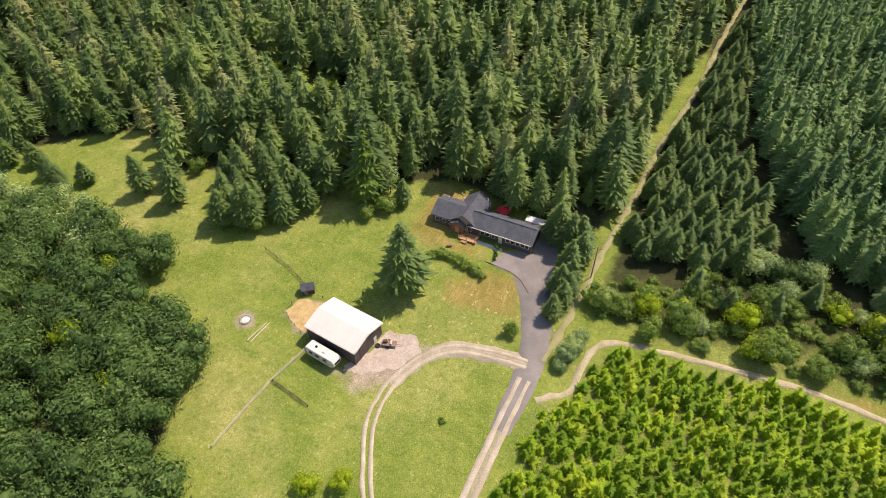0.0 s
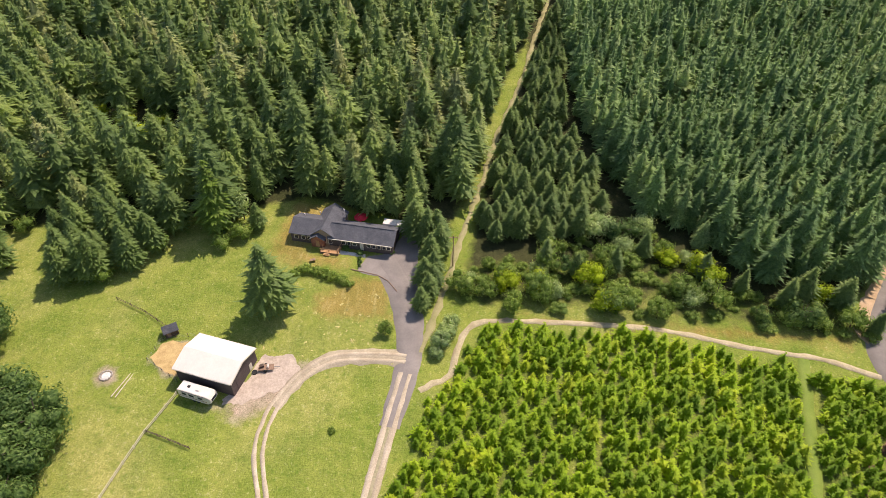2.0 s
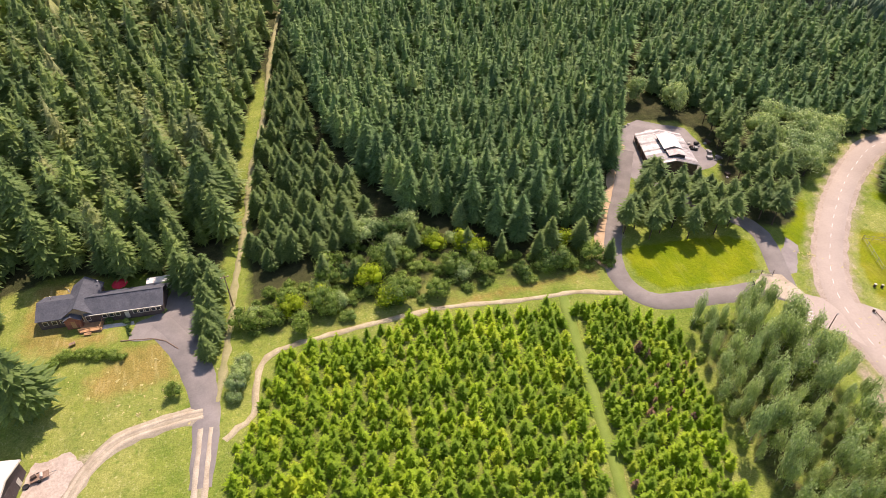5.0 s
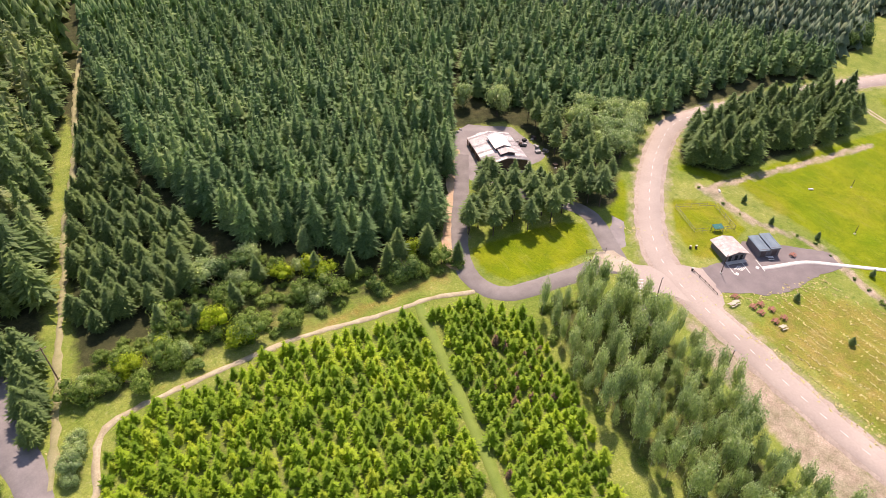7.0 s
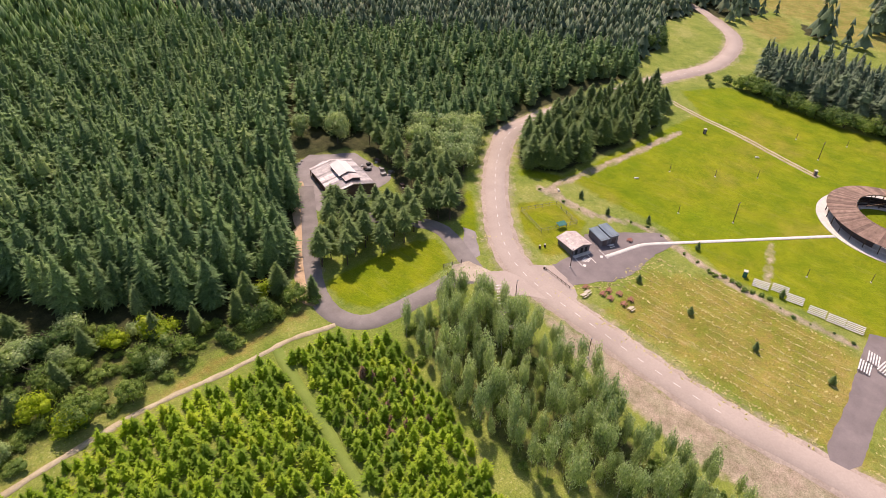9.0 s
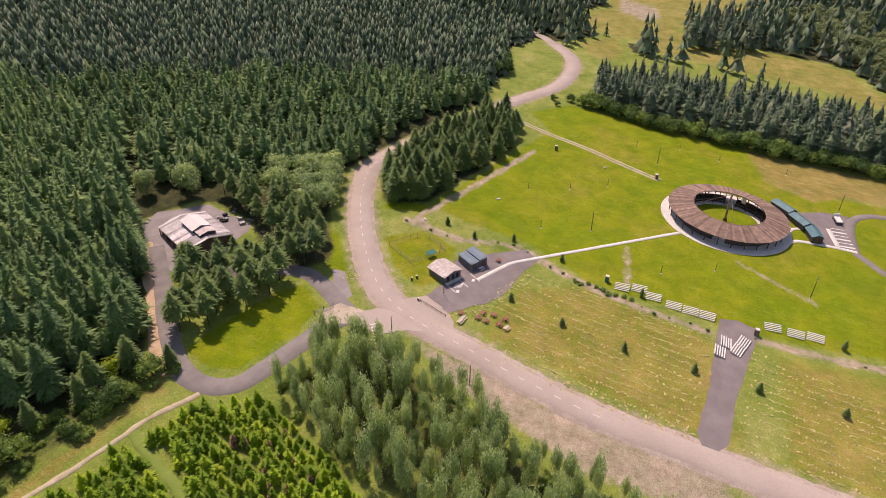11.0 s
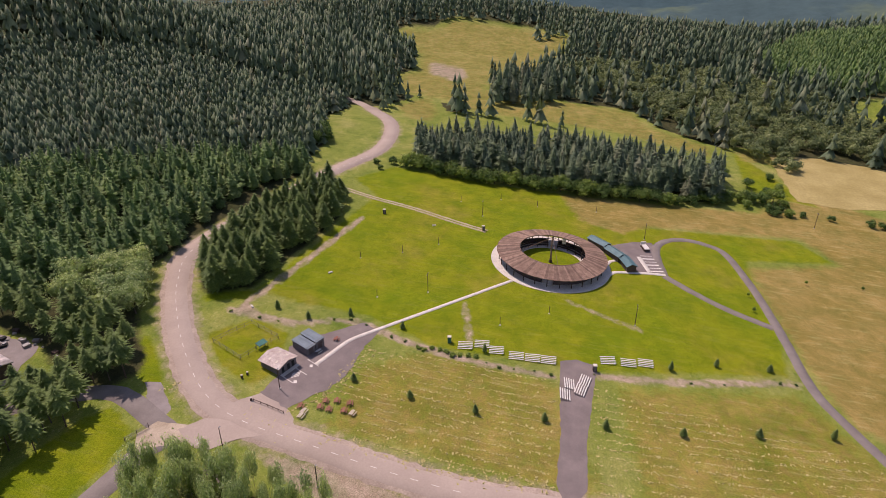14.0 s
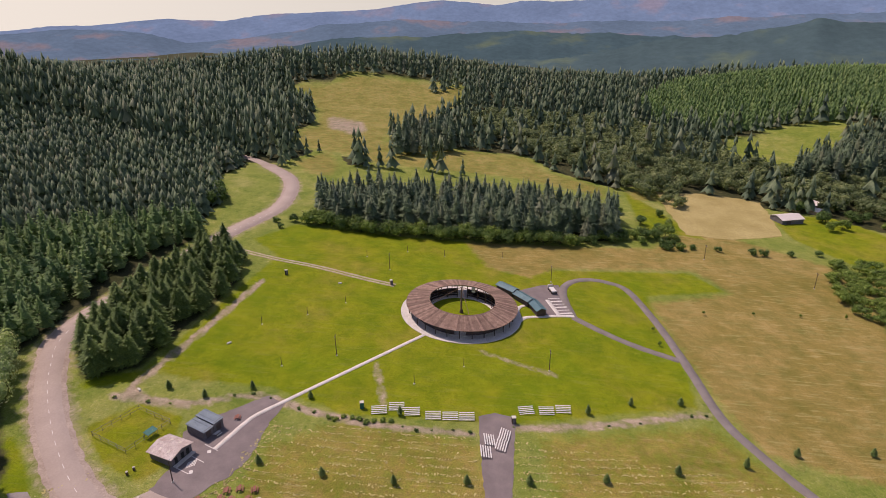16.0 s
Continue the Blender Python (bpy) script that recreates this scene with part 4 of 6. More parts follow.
for wx in (-5.2, -3.6):
    window(house, wx, -4.06, 1.6, 1.0, 1.6)
door(house, 5.2, -4.14, 1.0, 2.05)
door(house, -6.8, -5.15, 1.0, 2.05, 0, M_DECK)
for vx, vy, vz in ((-8.5, 3.2, 4.6), (-2.6, 6.0, 4.2), (-12.5, 1.8, 4.4)):
    part("roof_vent", rod((vx, vy, vz), (vx, vy, vz + 0.7), 0.16), M_WHITE, house, "short white roof vent pipe")
part("gutter", box(17.5, 0.16, 0.14, (4.9, -4.6, 2.72)), M_TRIM, house)
part("roof_cap", box(17.6, 0.3, 0.06, (4.9, -0.3, 5.06)), M_SHINGLE, house)
deck = thing("deck", -34.6, 113.6, -6, "raised orange cedar deck with a low rail before the house", "deck")
part("deck_frame", box(5.0, 3.6, 0.55, (0, 0, -0.15)), M_CEDAR, deck)
plank_me = bm_mesh("plank", box(5.1, 0.26, 0.05, bevel=0.01), M_DECK)
for i in range(12):
    p = part("plank", plank_me, None, deck)
    p.location = (0, -1.65 + i * 0.3, 0.42)
for px, py in ((-2.4, -1.7), (0, -1.7), (2.4, -1.7), (2.4, 1.5), (-2.4, 0)):
    part("rail_post", box(0.12, 0.12, 1.0, (px, py, 0.45)), M_DECK, deck)
part("handrail", box(5.0, 0.12, 0.08, (0, -1.7, 1.42)), M_DECK, deck)
part("side_rail", box(0.12, 3.3, 0.08, (2.4, -0.1, 1.42)), M_DECK, deck)
part("steps", box(1.6, 0.9, 0.25, (-0.6, -2.2, 0)), M_DECK, deck)
pat = thing("parasol", -28.4, 124.6, 0, "open bright red garden parasol on a pole", "parasol")
c = bmesh.new()
bmesh.ops.create_cone(c, cap_ends=False, segments=8, radius1=2.0, radius2=0.05, depth=0.7, matrix=Matrix.Translation((0, 0, 2.5)))
part("canopy", c, M_RED, pat)
part("pole", rod((0, 0, 0), (0, 0, 2.9), 0.04), M_STEEL, pat)
part("base_plate", rod((0, 0, 0), (0, 0, 0.1), 0.35), M_BLACK, pat)
cargo = thing("cargo_trailer", -18.9, 122.5, -4, "white enclosed cargo trailer parked behind the house", "trailer")
part("body", box(5.6, 2.4, 2.5, (0, 0, 0.5), 0.08), M_WHITE, cargo)
for wx in (-0.5, 0.5):
    for wy in (-1.15, 1.15):
        part("wheel", rod((wx, wy - 0.1, 0.36), (wx, wy + 0.1, 0.36), 0.36, None, 14), M_BLACK, cargo)
part("drawbar", rod((2.7, 0, 0.55), (3.9, 0, 0.45), 0.07), M_STEEL, cargo)
patch("patio_path", [(-32.6, 113.6), (-25.2, 112.6), (-25.0, 111.5), (-32.6, 112.3)], M_CONCRETE, 0.07, "pale concrete front path", "path", 1.0, 0.05)
patch("yard_apron", [(-26.4, 106.4), (-24.7, 111.9), (-18.8, 113.6), (-16.4, 120), (-17.2, 125.5), (-11.5, 123), (-10.6, 104), (-12.2, 98), (-15.2, 102), (-19, 105)], M_DRIVE, 0.075, "grey gravelled yard beside the house", "yard", 1.5, 0.25)
curb = thing("timber_edging", -21, 105.6, 0, "low weathered timber edging round the yard", "edging")
for (x0, y0), (x1, y1) in (((-28, 107), (-24.5, 106.4)), ((-24.3, 106.3), (-20.7, 105.6)), ((-20.5, 105.5), (-17.6, 103.8)), ((-17.5, 103.6), (-14.9, 100.6))):
    part("timber", rod((x0 + 21, y0 - 105.6, gz(x0, y0) - gz(-21, 105.6) + 0.12), (x1 + 21, y1 - 105.6, gz(x1, y1) - gz(-21, 105.6) + 0.12), 0.13, None, 6), M_CEDAR, curb)
birdbath = thing("garden_table", -38.5, 109.0, 20, "small weathered wooden table on the lawn", "table")
part("tabletop", box(1.4, 0.8, 0.08, (0, 0, 0.62), 0.02), M_CEDAR, birdbath)
for sx in (-0.55, 0.55):
    part("leg", box(0.1, 0.6, 0.62, (sx, 0, 0)), M_CEDAR, birdbath)

# ---- barn and yard ----
barn = thing("barn", -51.6, 74.4, -12, "dark brown barn with a low white metal roof", "barn")
gable_block(barn, 13.8, 9.8, 4.3, 5.6, M_DARKWALL, M_WHITE, over=0.35, seams=0.9)
door(barn, 6.94, -1.6, 3.2, 3.4, 90, M_DARKWALL)
door(barn, 6.94, 2.3, 1.0, 2.05, 90)
for side in (-1, 1):
    t = slab([(7.28, side * 5.22, 4.28), (7.36, side * 5.22, 4.28), (7.36, 0, 5.66), (7.28, 0, 5.66)][::side], 0.25)
    part("gable_trim", t, M_TRIM, barn)
part("eave_trim", box(14.4, 0.08, 0.2, (0, -5.3, 4.05)), M_TRIM, barn)
rv = thing("travel_trailer", -53.4, 67.2, -13, "long white travel trailer parked beside the barn", "trailer")
b_ = bmesh.new()
prof = [(-4.0, 0.55), (3.2, 0.55), (4.2, 1.5), (4.2, 2.6), (3.7, 3.15), (-3.9, 3.15), (-4.1, 2.8)]
ends = [[b_.verts.new((x, y, z)) for x, z in prof] for y in (-1.25, 1.25)]
b_.faces.new(ends[0])
b_.faces.new(ends[1][::-1])
for i in range(len(prof)):
    j = (i + 1) % len(prof)
    b_.faces.new((ends[0][j], ends[0][i], ends[1][i], ends[1][j]))
bmesh.ops.bevel(b_, geom=list(b_.edges), offset=0.08, segments=2, affect="EDGES")
part("body", b_, M_WHITE, rv)
for wx, wy, ww in ((-2.4, -1.27, 1.0), (-0.6, -1.27, 1.2), (1.6, -1.27, 1.0)):
    window(rv, wx, wy, 2.1, ww, 0.6, 0, M_STEEL)
part("stripe", box(7.0, 0.02, 0.18, (-0.4, -1.262, 1.2)), M_TAN, rv)
part("windscreen", box(0.05, 1.7, 0.7, (4.2, 0, 1.75)), M_GLASS, rv)
part("roof_hatch", box(0.6, 0.6, 0.14, (-1.8, 0.1, 3.14), 0.03), M_BLACK, rv)
part("air_conditioner", box(0.9, 0.7, 0.28, (0.6, 0, 3.14), 0.06), M_WHITE, rv)
for wx in (-0.4, 0.6):
    for wy in (-1.12, 1.12):
        part("wheel", rod((wx, wy - 0.12, 0.38), (wx, wy + 0.12, 0.38), 0.38, None, 14), M_BLACK, rv)
part("awning_rail", rod((-3.2, -1.32, 2.95), (2.6, -1.32, 2.95), 0.06), M_STEEL, rv)
gear = thing("utility_trailer", -41.0, 75.6, 12, "rusty flat utility trailer with tools and tyres on it", "trailer")
part("bed", box(3.4, 1.6, 0.12, (0, 0, 0.55)), M_CEDAR, gear)
for wy in (-0.95, 0.95):
    part("wheel", rod((-0.2, wy - 0.1, 0.38), (-0.2, wy + 0.1, 0.38), 0.38, None, 12), M_BLACK, gear)
part("drawbar", rod((1.7, 0, 0.55), (3.0, 0, 0.45), 0.06), M_STEEL, gear)
part("crate", box(0.9, 0.7, 0.6, (-0.9, 0.2, 0.67), 0.03, 15), M_WOODPOST, gear)
part("tank", rod((0.4, -0.5, 0.95), (0.4, 0.5, 0.95), 0.28, None, 12), M_RUST, gear)
tyre_bm = bmesh.new()
tyre = thing("spare_tyre", -43.4, 74.4, 0, "black tractor tyre lying on bare earth", "tyre")
prev = rod((0, 0, 0.0), (0, 0, 0.3), 0.62, None, 16, tyre_bm)
bmesh.ops.inset_region(tyre_bm, faces=[f for f in tyre_bm.faces if len(f.verts) > 4 and f.normal.z > 0.5], thickness=0.28, depth=-0.12)
part("tread", tyre_bm, M_BLACK, tyre)
coop = thing("garden_shed", -66.4, 83.4, 35, "small dark shed with a steep shingle roof", "shed")
gable_block(coop, 3.0, 2.4, 1.7, 2.8, M_WOODPOST, M_SHINGLE, over=0.25)
door(coop, -0.6, -1.22, 0.8, 1.5, 0, M_CEDAR)
patch("pen_bedding", [(-68.5, 75.5), (-67.5, 80.5), (-60.5, 81.5), (-59.2, 79.8), (-61, 72), (-64, 72.5)], M_STRAW, 0.05, "ochre straw strewn over the animal pen", "bedding", 1.0, 0.5)
patch("barn_apron", [(-48.5, 66.2), (-43.8, 66.5), (-36, 71), (-33.5, 76), (-36, 79.5), (-43.0, 79.2), (-44.8, 72.0)], plain("pink_gravel", (0.42, 0.33, 0.26), (0.58, 0.47, 0.38), 0.4, 0.95, fine=2), 0.05, "tan gravel worn before the barn", "yard", 0.8, 0.55)
pit = thing("fire_pit", -76.4, 70.7, 0, "round fire pit ringed by pale stones with white ash", "fire pit")
part("ash", rod((0, 0, -0.1), (0, 0, 0.12), 1.15, 0.9, 18), M_ASH, pit)
srng = random.Random(8)
for i in range(13):
    a = i * 6.283 / 13
    s = bmesh.new()
    bmesh.ops.create_icosphere(s, subdivisions=1, radius=0.3, matrix=Matrix.Diagonal((1.1, 0.8, 0.75, 1)))
    for v in s.verts:
        v.co *= srng.uniform(0.85, 1.15)
    o = part("stone", s, M_STONE, pit)
    o.matrix_basis = pose(1.3 * math.cos(a), 1.3 * math.sin(a), 0.14, 0, 0, math.degrees(a) + 90)


def rail_fence(name, line, gap, height, rails, material, label, radius=0.06, post_mat=None, wires=False):
    """Posts and rails along a line of the plan."""
    ox, oy = line[0]
    e = thing(name, ox, oy, 0, label, "fence")
    z0 = gz(ox, oy)
    pts = []
    for (x0, y0), (x1, y1) in zip(line, line[1:]):
        n = max(1, round(math.hypot(x1 - x0, y1 - y0) / gap))
        pts += [(x0 + (x1 - x0) * i / n, y0 + (y1 - y0) * i / n) for i in range(n)]
    pts.append(line[-1])
    loc = [(x - ox, y - oy, gz(x, y) - z0) for x, y in pts]
    for x, y, z in loc:
        part("post", rod((x, y, z - 0.2), (x, y, z + height), radius * 1.2, None, 6), post_mat or material, e)
    for p, q in zip(loc, loc[1:]):
        for r in range(rails):
            h = height * (r + 0.8) / rails - 0.08
            part("wire" if wires else "rail", rod((p[0], p[1], p[2] + h), (q[0], q[1], q[2] + h), radius * (0.3 if wires else 0.9), None, 5), material, e)
    return e


M_RAIL = plain("bleached_pole_wood", (0.46, 0.39, 0.29), (0.62, 0.54, 0.42), 1.0)
rail_fence("pole_fence", [(-65.0, 41), (-63.1, 51.3), (-61.7, 58.2), (-59.6, 64.4), (-58.6, 67.5)], 3.4, 1.1, 2, M_RAIL, "low fence of bleached poles across the meadow", 0.09)
rail_fence("garden_fence", [(-61.4, 58.4), (-56, 57.0), (-51.1, 55.6)], 2.6, 1.0, 2, M_WOODPOST, "dark wooden garden fence", 0.08)
rail_fence("pen_fence", [(-59.8, 70.6), (-68.8, 75.4), (-67.6, 81.5), (-59.2, 83.2)], 2.8, 1.2, 3, M_STEEL, "wire fence round the animal pen", 0.05, M_WOODPOST, True)
rail_fence("meadow_fence", [(-67.6, 84.5), (-75, 88.5), (-84, 92.0)], 4.0, 1.1, 2, M_WOODPOST, "old dark rail fence in the meadow", 0.06)
for i, (dx, tn) in enumerate(((0, 0), (0.8, 3))):
    lg = thing("log_pole", -71.8 + dx, 69.0, 78 + tn, "long peeled pole lying on the grass", "log", "peeled poles")
    part("log", rod((-3.6, 0, 0.12), (3.6, 0, 0.12), 0.13, 0.1, 8), M_RAIL, lg)

# ---- metal shed in the pines ----
M_YARD = plain("grey_yard", (0.24, 0.205, 0.19), (0.34, 0.295, 0.27), 0.2, 0.95, fine=3, grain=0.1)
patch("shed_yard", [(124, 121), (131, 121), (158, 128), (160, 150), (146, 160), (136, 157), (128, 140)], M_YARD, 0.045, "grey hard-packed yard round the metal shed", "yard", 2.0, 0.4)
patch("shed_gravel", [(94.5, 98), (100, 108), (109, 119), (122, 138), (130, 150), (132.5, 147), (128, 138), (118.5, 124), (108, 110), (99.5, 97), (97, 93.5)], plain("orange_gravel", (0.46, 0.30, 0.17), (0.62, 0.44, 0.28), 0.3, 0.95), 0.068, "orange-tan gravel verge beside the drive", "verge", 1.5, 0.6)
shed = thing("metal_shed", 142.0, 136.2, 72, "long open-sided shed with streaked corrugated metal roof", "shed")
gable_block(shed, 20.0, 15.0, 3.3, 5.0, M_WOODPOST, M_TIN, over=0.5)
sheet_me = bm_mesh("roof_sheet", slab([(-0.47, -7.95, 3.46), (0.47, -7.95, 3.46), (0.47, -0.1, 5.20), (-0.47, -0.1, 5.20)], 0.05))
sheet_tones = [plain("roof_sheet_tone", tuple(q * k for q in (0.36, 0.31, 0.29)), tuple(q * k for q in (0.60, 0.54, 0.50)), 0.5, 0.5, 0.2, fine=1.5) for k in (0.6, 0.95, 1.25)]
shng = random.Random(4)
sheets = []
for k, t_ in enumerate(sheet_tones):
    me = sheet_me.copy()
    me.materials.append(t_)
    sheets.append(me)
for i in range(21):
    for flip in (0, 180):
        o = part("roof_sheet", shng.choice(sheets), None, shed)
        o.matrix_basis = pose(-10 + i, 0, shng.uniform(0, 0.03), 0, 0, flip)
gable_block(shed, 8.6, 5.2, 6.0, 6.9, M_WOODPOST, M_WHITE, (0.4, -0.6), 0, 0.5)
gable_block(shed, 4.6, 5.0, 5.6, 6.2, M_WOODPOST, M_RUST, (-5.6, -1.0), 0, 0.3)
gable_block(shed, 4.2, 3.6, 2.4, 2.9, M_WOODPOST, M_TIN, (12.2, 1.2), 0, 0.25)
for i in range(5):
    part("post", box(0.3, 0.3, 3.4, (-9.5 + i * 4.75, 8.0, -0.2)), M_CEDAR, shed)
rk = random.Random(11)
for i in range(16):
    x, y = 139.5 + rk.uniform(-2, 2), 157 + rk.uniform(-1.5, 1.5)
    if i > 6:
        x, y = 156 + rk.uniform(-2, 5), 128 + rk.uniform(-8, 14)
    s = bmesh.new()
    bmesh.ops.create_icosphere(s, subdivisions=1, radius=rk.uniform(0.35, 0.8))
    for v in s.verts:
        v.co *= rk.uniform(0.75, 1.2)
        v.co.z *= 0.7
    o = tagged(new("boulder", bm_mesh("boulder", s, M_STONE)), "rough grey boulder in a heap by the shed", "rock", "boulders by the shed")
    o.matrix_world = pose(x, y, gz(x, y) + 0.2, 0, 0, rk.uniform(0, 360))
for i in range(9):
    x, y = 155 + rk.uniform(-1, 7), 124 + rk.uniform(-4, 16)
    o = thing("junk_crate", x, y, rk.uniform(0, 180), "dark stacked crate among scrap behind the shed", "crate", "scrap by the shed")
    part("crate", box(rk.uniform(1.0, 2.2), rk.uniform(0.8, 1.5), rk.uniform(0.5, 1.2), bevel=0.05), rk.choice([M_WOODPOST, M_STEEL, M_RUST, M_BLACK]), o)

# ---- gate and junction ----
patch("gate_slab", [(131.5, 77.5), (136.5, 80.5), (141.5, 78.3), (143.5, 66), (138.5, 66.5)], M_GRAVEL, 0.11, "pale concrete slab at the gate", "pavement", 1.2, 0.12)
patch("junction", [(140.5, 72), (146, 68), (147.5, 58), (145, 51), (141.5, 57), (136.5, 61.5), (136.5, 66)], M_CHIP, 0.115, "pale worn junction of the road", "road", 1.2, 0.2)
patch("verge_strip", [(142.5, 79), (146, 77.6), (155, 87), (153.6, 90.5), (146.2, 84.5)], M_YARD, 0.05, "grey gravel strip beside the road", "verge", 1.5, 0.4)
patch("bus_pull", [(133, 58), (128.5, 46), (126.5, 47), (130.5, 59)], M_LOT, 0.06, "asphalt pull-in among the poplars", "pavement", 1.0, 0.1)


def paint_bar(name, x, y, ln, wd, turn, lift, label, group):
    o = tagged(new(name, bm_mesh(name, box(ln, wd, 0.012), M_PAINT)), label, "road marking", group)
    o.matrix_world = Matrix.Translation((x, y, gz(x, y) + lift)) @ Matrix.Rotation(math.atan(SLOPE_Y), 4, "X") @ pose(0, 0, 0, 0, 0, turn)
    return o


line = np.array(curve(MAIN, 0.5))
along = np.concatenate([[0], np.cumsum(np.hypot(*np.diff(line, axis=0).T))])
for i in range(3, 62):
    sdist = i * 5.15 + 90
    if sdist > along[-1] - 10 or abs(np.interp(sdist, along, line[:, 0]) - 258) < 26:
        continue
    x, y = np.interp(sdist, along, line[:, 0]), np.interp(sdist, along, line[:, 1])
    x2, y2 = np.interp(sdist + 1, along, line[:, 0]), np.interp(sdist + 1, along, line[:, 1])
    paint_bar("lane_dash", x, y, 1.9, 0.16, math.degrees(math.atan2(y2 - y, x2 - x)), 0.135, "white painted dash on the road's centre line", "centre line dashes")
for i in range(7):
    paint_bar("stripe", 139.2 - i * 0.9, 65.3 - i * 0.9, 1.8, 0.32, -40, 0.14, "white hatched stripe at the drive's mouth", "junction stripes")
for i in range(3):
    paint_bar("stall_line", 131.0 - i * 1.2, 55.0 - i * 2.6, 4.5, 0.14, 160, 0.085, "white painted parking line", "pull-in lines")
gate = thing("field_gate", 136.4, 80.3, -24, "dark steel bar gate across the drive", "gate")
for gxp in (-3.0, 0, 3.0):
    part("post", rod((gxp, 0, 0), (gxp, 0, 1.5), 0.09), M_WOODPOST, gate)
for k in range(4):
    part("bar", rod((-3.0, 0, 0.35 + k * 0.3), (3.0, 0, 0.35 + k * 0.3), 0.04, None, 6), M_STEEL, gate)
sign = thing("entrance_sign", 130.8, 76.9, 60, "dark wooden entrance sign on two posts", "sign")
for sx in (-0.8, 0.8):
    part("post", box(0.16, 0.16, 1.8, (sx, 0, 0)), M_WOODPOST, sign)
part("board", box(2.2, 0.1, 0.9, (0, 0, 0.8), 0.02), M_BLACK, sign)


def lamp_post(x, y, h, label, twin=True, arm=0.9, turn=0.0):
    e = thing("light_pole", x, y, turn, label, "pole", "field light poles")
    part("pole", rod((0, 0, -0.2), (0, 0, h), 0.14, 0.09, 8), M_WOODPOST, e)
    part("base_collar", rod((0, 0, -0.1), (0, 0, 0.35), 0.34, 0.26, 10), M_CONCRETE, e)
    if twin:
        part("crossarm", box(2 * arm, 0.12, 0.12, (0, 0, h - 0.25)), M_WOODPOST, e)
        for s in (-1, 1):
            part("lamp_head", box(0.4, 0.3, 0.22, (s * arm, 0, h - 0.5), 0.04), M_STEEL, e)
    else:
        part("lamp_head", box(0.6, 0.3, 0.16, (0.3, 0, h - 0.1), 0.04), M_STEEL, e)
    return e


for x, y in ((223.8, 29.0), (226.0, -42.8), (297.1, 21.4), (298.3, -50.9), (315.6, -175.5), (342.0, -133.4)):
    lamp_post(x, y, 8.0, "tall brown light pole with a twin-lamp crossarm")
for x, y in ((161.8, 55.3), (138.2, 58.4), (133.8, 32.3)):
    lamp_post(x, y, 6.5, "slim street light pole with one lamp head", False)
for x, y in ((211.6, 1.4), (310, 34), (318, -2), (320, 16), (322, -30), (250, 46), (240, 60), (215, 45), (262, 34), (224, -14)):
    hp = thing("hydrant_post", x, y, 0, "short weathered post with a pale base in the lawn", "post", "lawn posts")
    part("post", rod((0, 0, -0.2), (0, 0, 3.2), 0.09, None, 6), M_WOODPOST, hp)
    part("base_block", box(0.5, 0.5, 0.25, bevel=0.03), M_CONCRETE, hp)
up = thing("power_pole", -1.6, 110.5, 10, "tall wooden power pole beside the trail", "pole")
part("pole", rod((0, 0, -0.3), (0, 0, 10.5), 0.17, 0.11, 8), M_CEDAR, up)
part("crossarm", box(2.2, 0.14, 0.14, (0, 0, 9.8)), M_CEDAR, up)
for s in (-0.9, 0, 0.9):
    part("insulator", rod((s, 0, 9.94), (s, 0, 10.15), 0.06), M_WHITE, up)

# ---- hut yard ----
patch("hut_lot", [(158.5, 59.5), (154, 50.2), (159.5, 47.6), (166, 42.6), (172, 40), (187, 39.6), (195.5, 38.2), (199, 44), (192, 51), (187, 56), (180, 61), (166, 58.2)], M_LOT, 0.06, "purple-grey asphalt lot beside the huts", "pavement", 1.5, 0.35)
patch("lot_apron", [(151.5, 66), (146.5, 52), (148.5, 44), (154.5, 49), (158.6, 59)], M_CHIP, 0.09, "pale gravelled apron between road and lot", "pavement", 1.5, 0.4)
hut = thing("toilet_block", 170.9, 60.0, -20, "low block hut with a pale rust-streaked roof", "hut")
gable_block(hut, 7.4, 6.6, 2.6, 3.5, M_GREYWALL, M_RUST, (0, 0), 90, 0.55, 1.2)
for dx in (-1.9, 0.2, 1.9):
    door(hut, dx, -3.74, 0.95, 2.0, 0, M_BLACK)
for k in (-1.6, 1.2):
    for sx in (-1, 1):
        o = part("skylight", box(0.8, 0.6, 0.06), M_TRIM, hut)
        o.matrix_basis = pose(sx * 1.9, k, 3.12, 0, sx * 14, 0)
part("stoop", box(6.4, 1.3, 0.14, (0, -4.4, 0)), M_CONCRETE, hut)
part("side_pad", box(1.1, 2.0, 0.14, (-3.9, 2.2, 0)), M_CONCRETE, hut)
store = thing("storage_huts", 181.6, 55.6, -24, "pair of grey boxes under blue-grey sloping metal roofs", "hut")
for sx, sz in ((-1.75, 0.0), (1.75, 0.45)):
    part("wall", box(3.3, 6.2, 2.9 + sz, (sx, 0, -0.3)), M_GREYWALL, store)
    r = part("roof", slab([(sx - 1.75, -3.5, 2.55 + sz), (sx + 1.75, -3.5, 2.55 + sz), (sx + 1.75, 3.5, 3.1 + sz), (sx - 1.75, 3.5, 3.1 + sz)], 0.12), M_SLATE, store)
    d = door(store, sx, -3.14, 1.6, 2.0, 0, M_DARKWALL)
for k in range(4):
    part("roof_seams", rod((-3.2 + k * 2.1, -3.5, 2.62 + (0.45 if k > 1 else 0)), (-3.2 + k * 2.1, 3.5, 3.15 + (0.45 if k > 1 else 0)), 0.04, None, 4), M_SLATE, store)
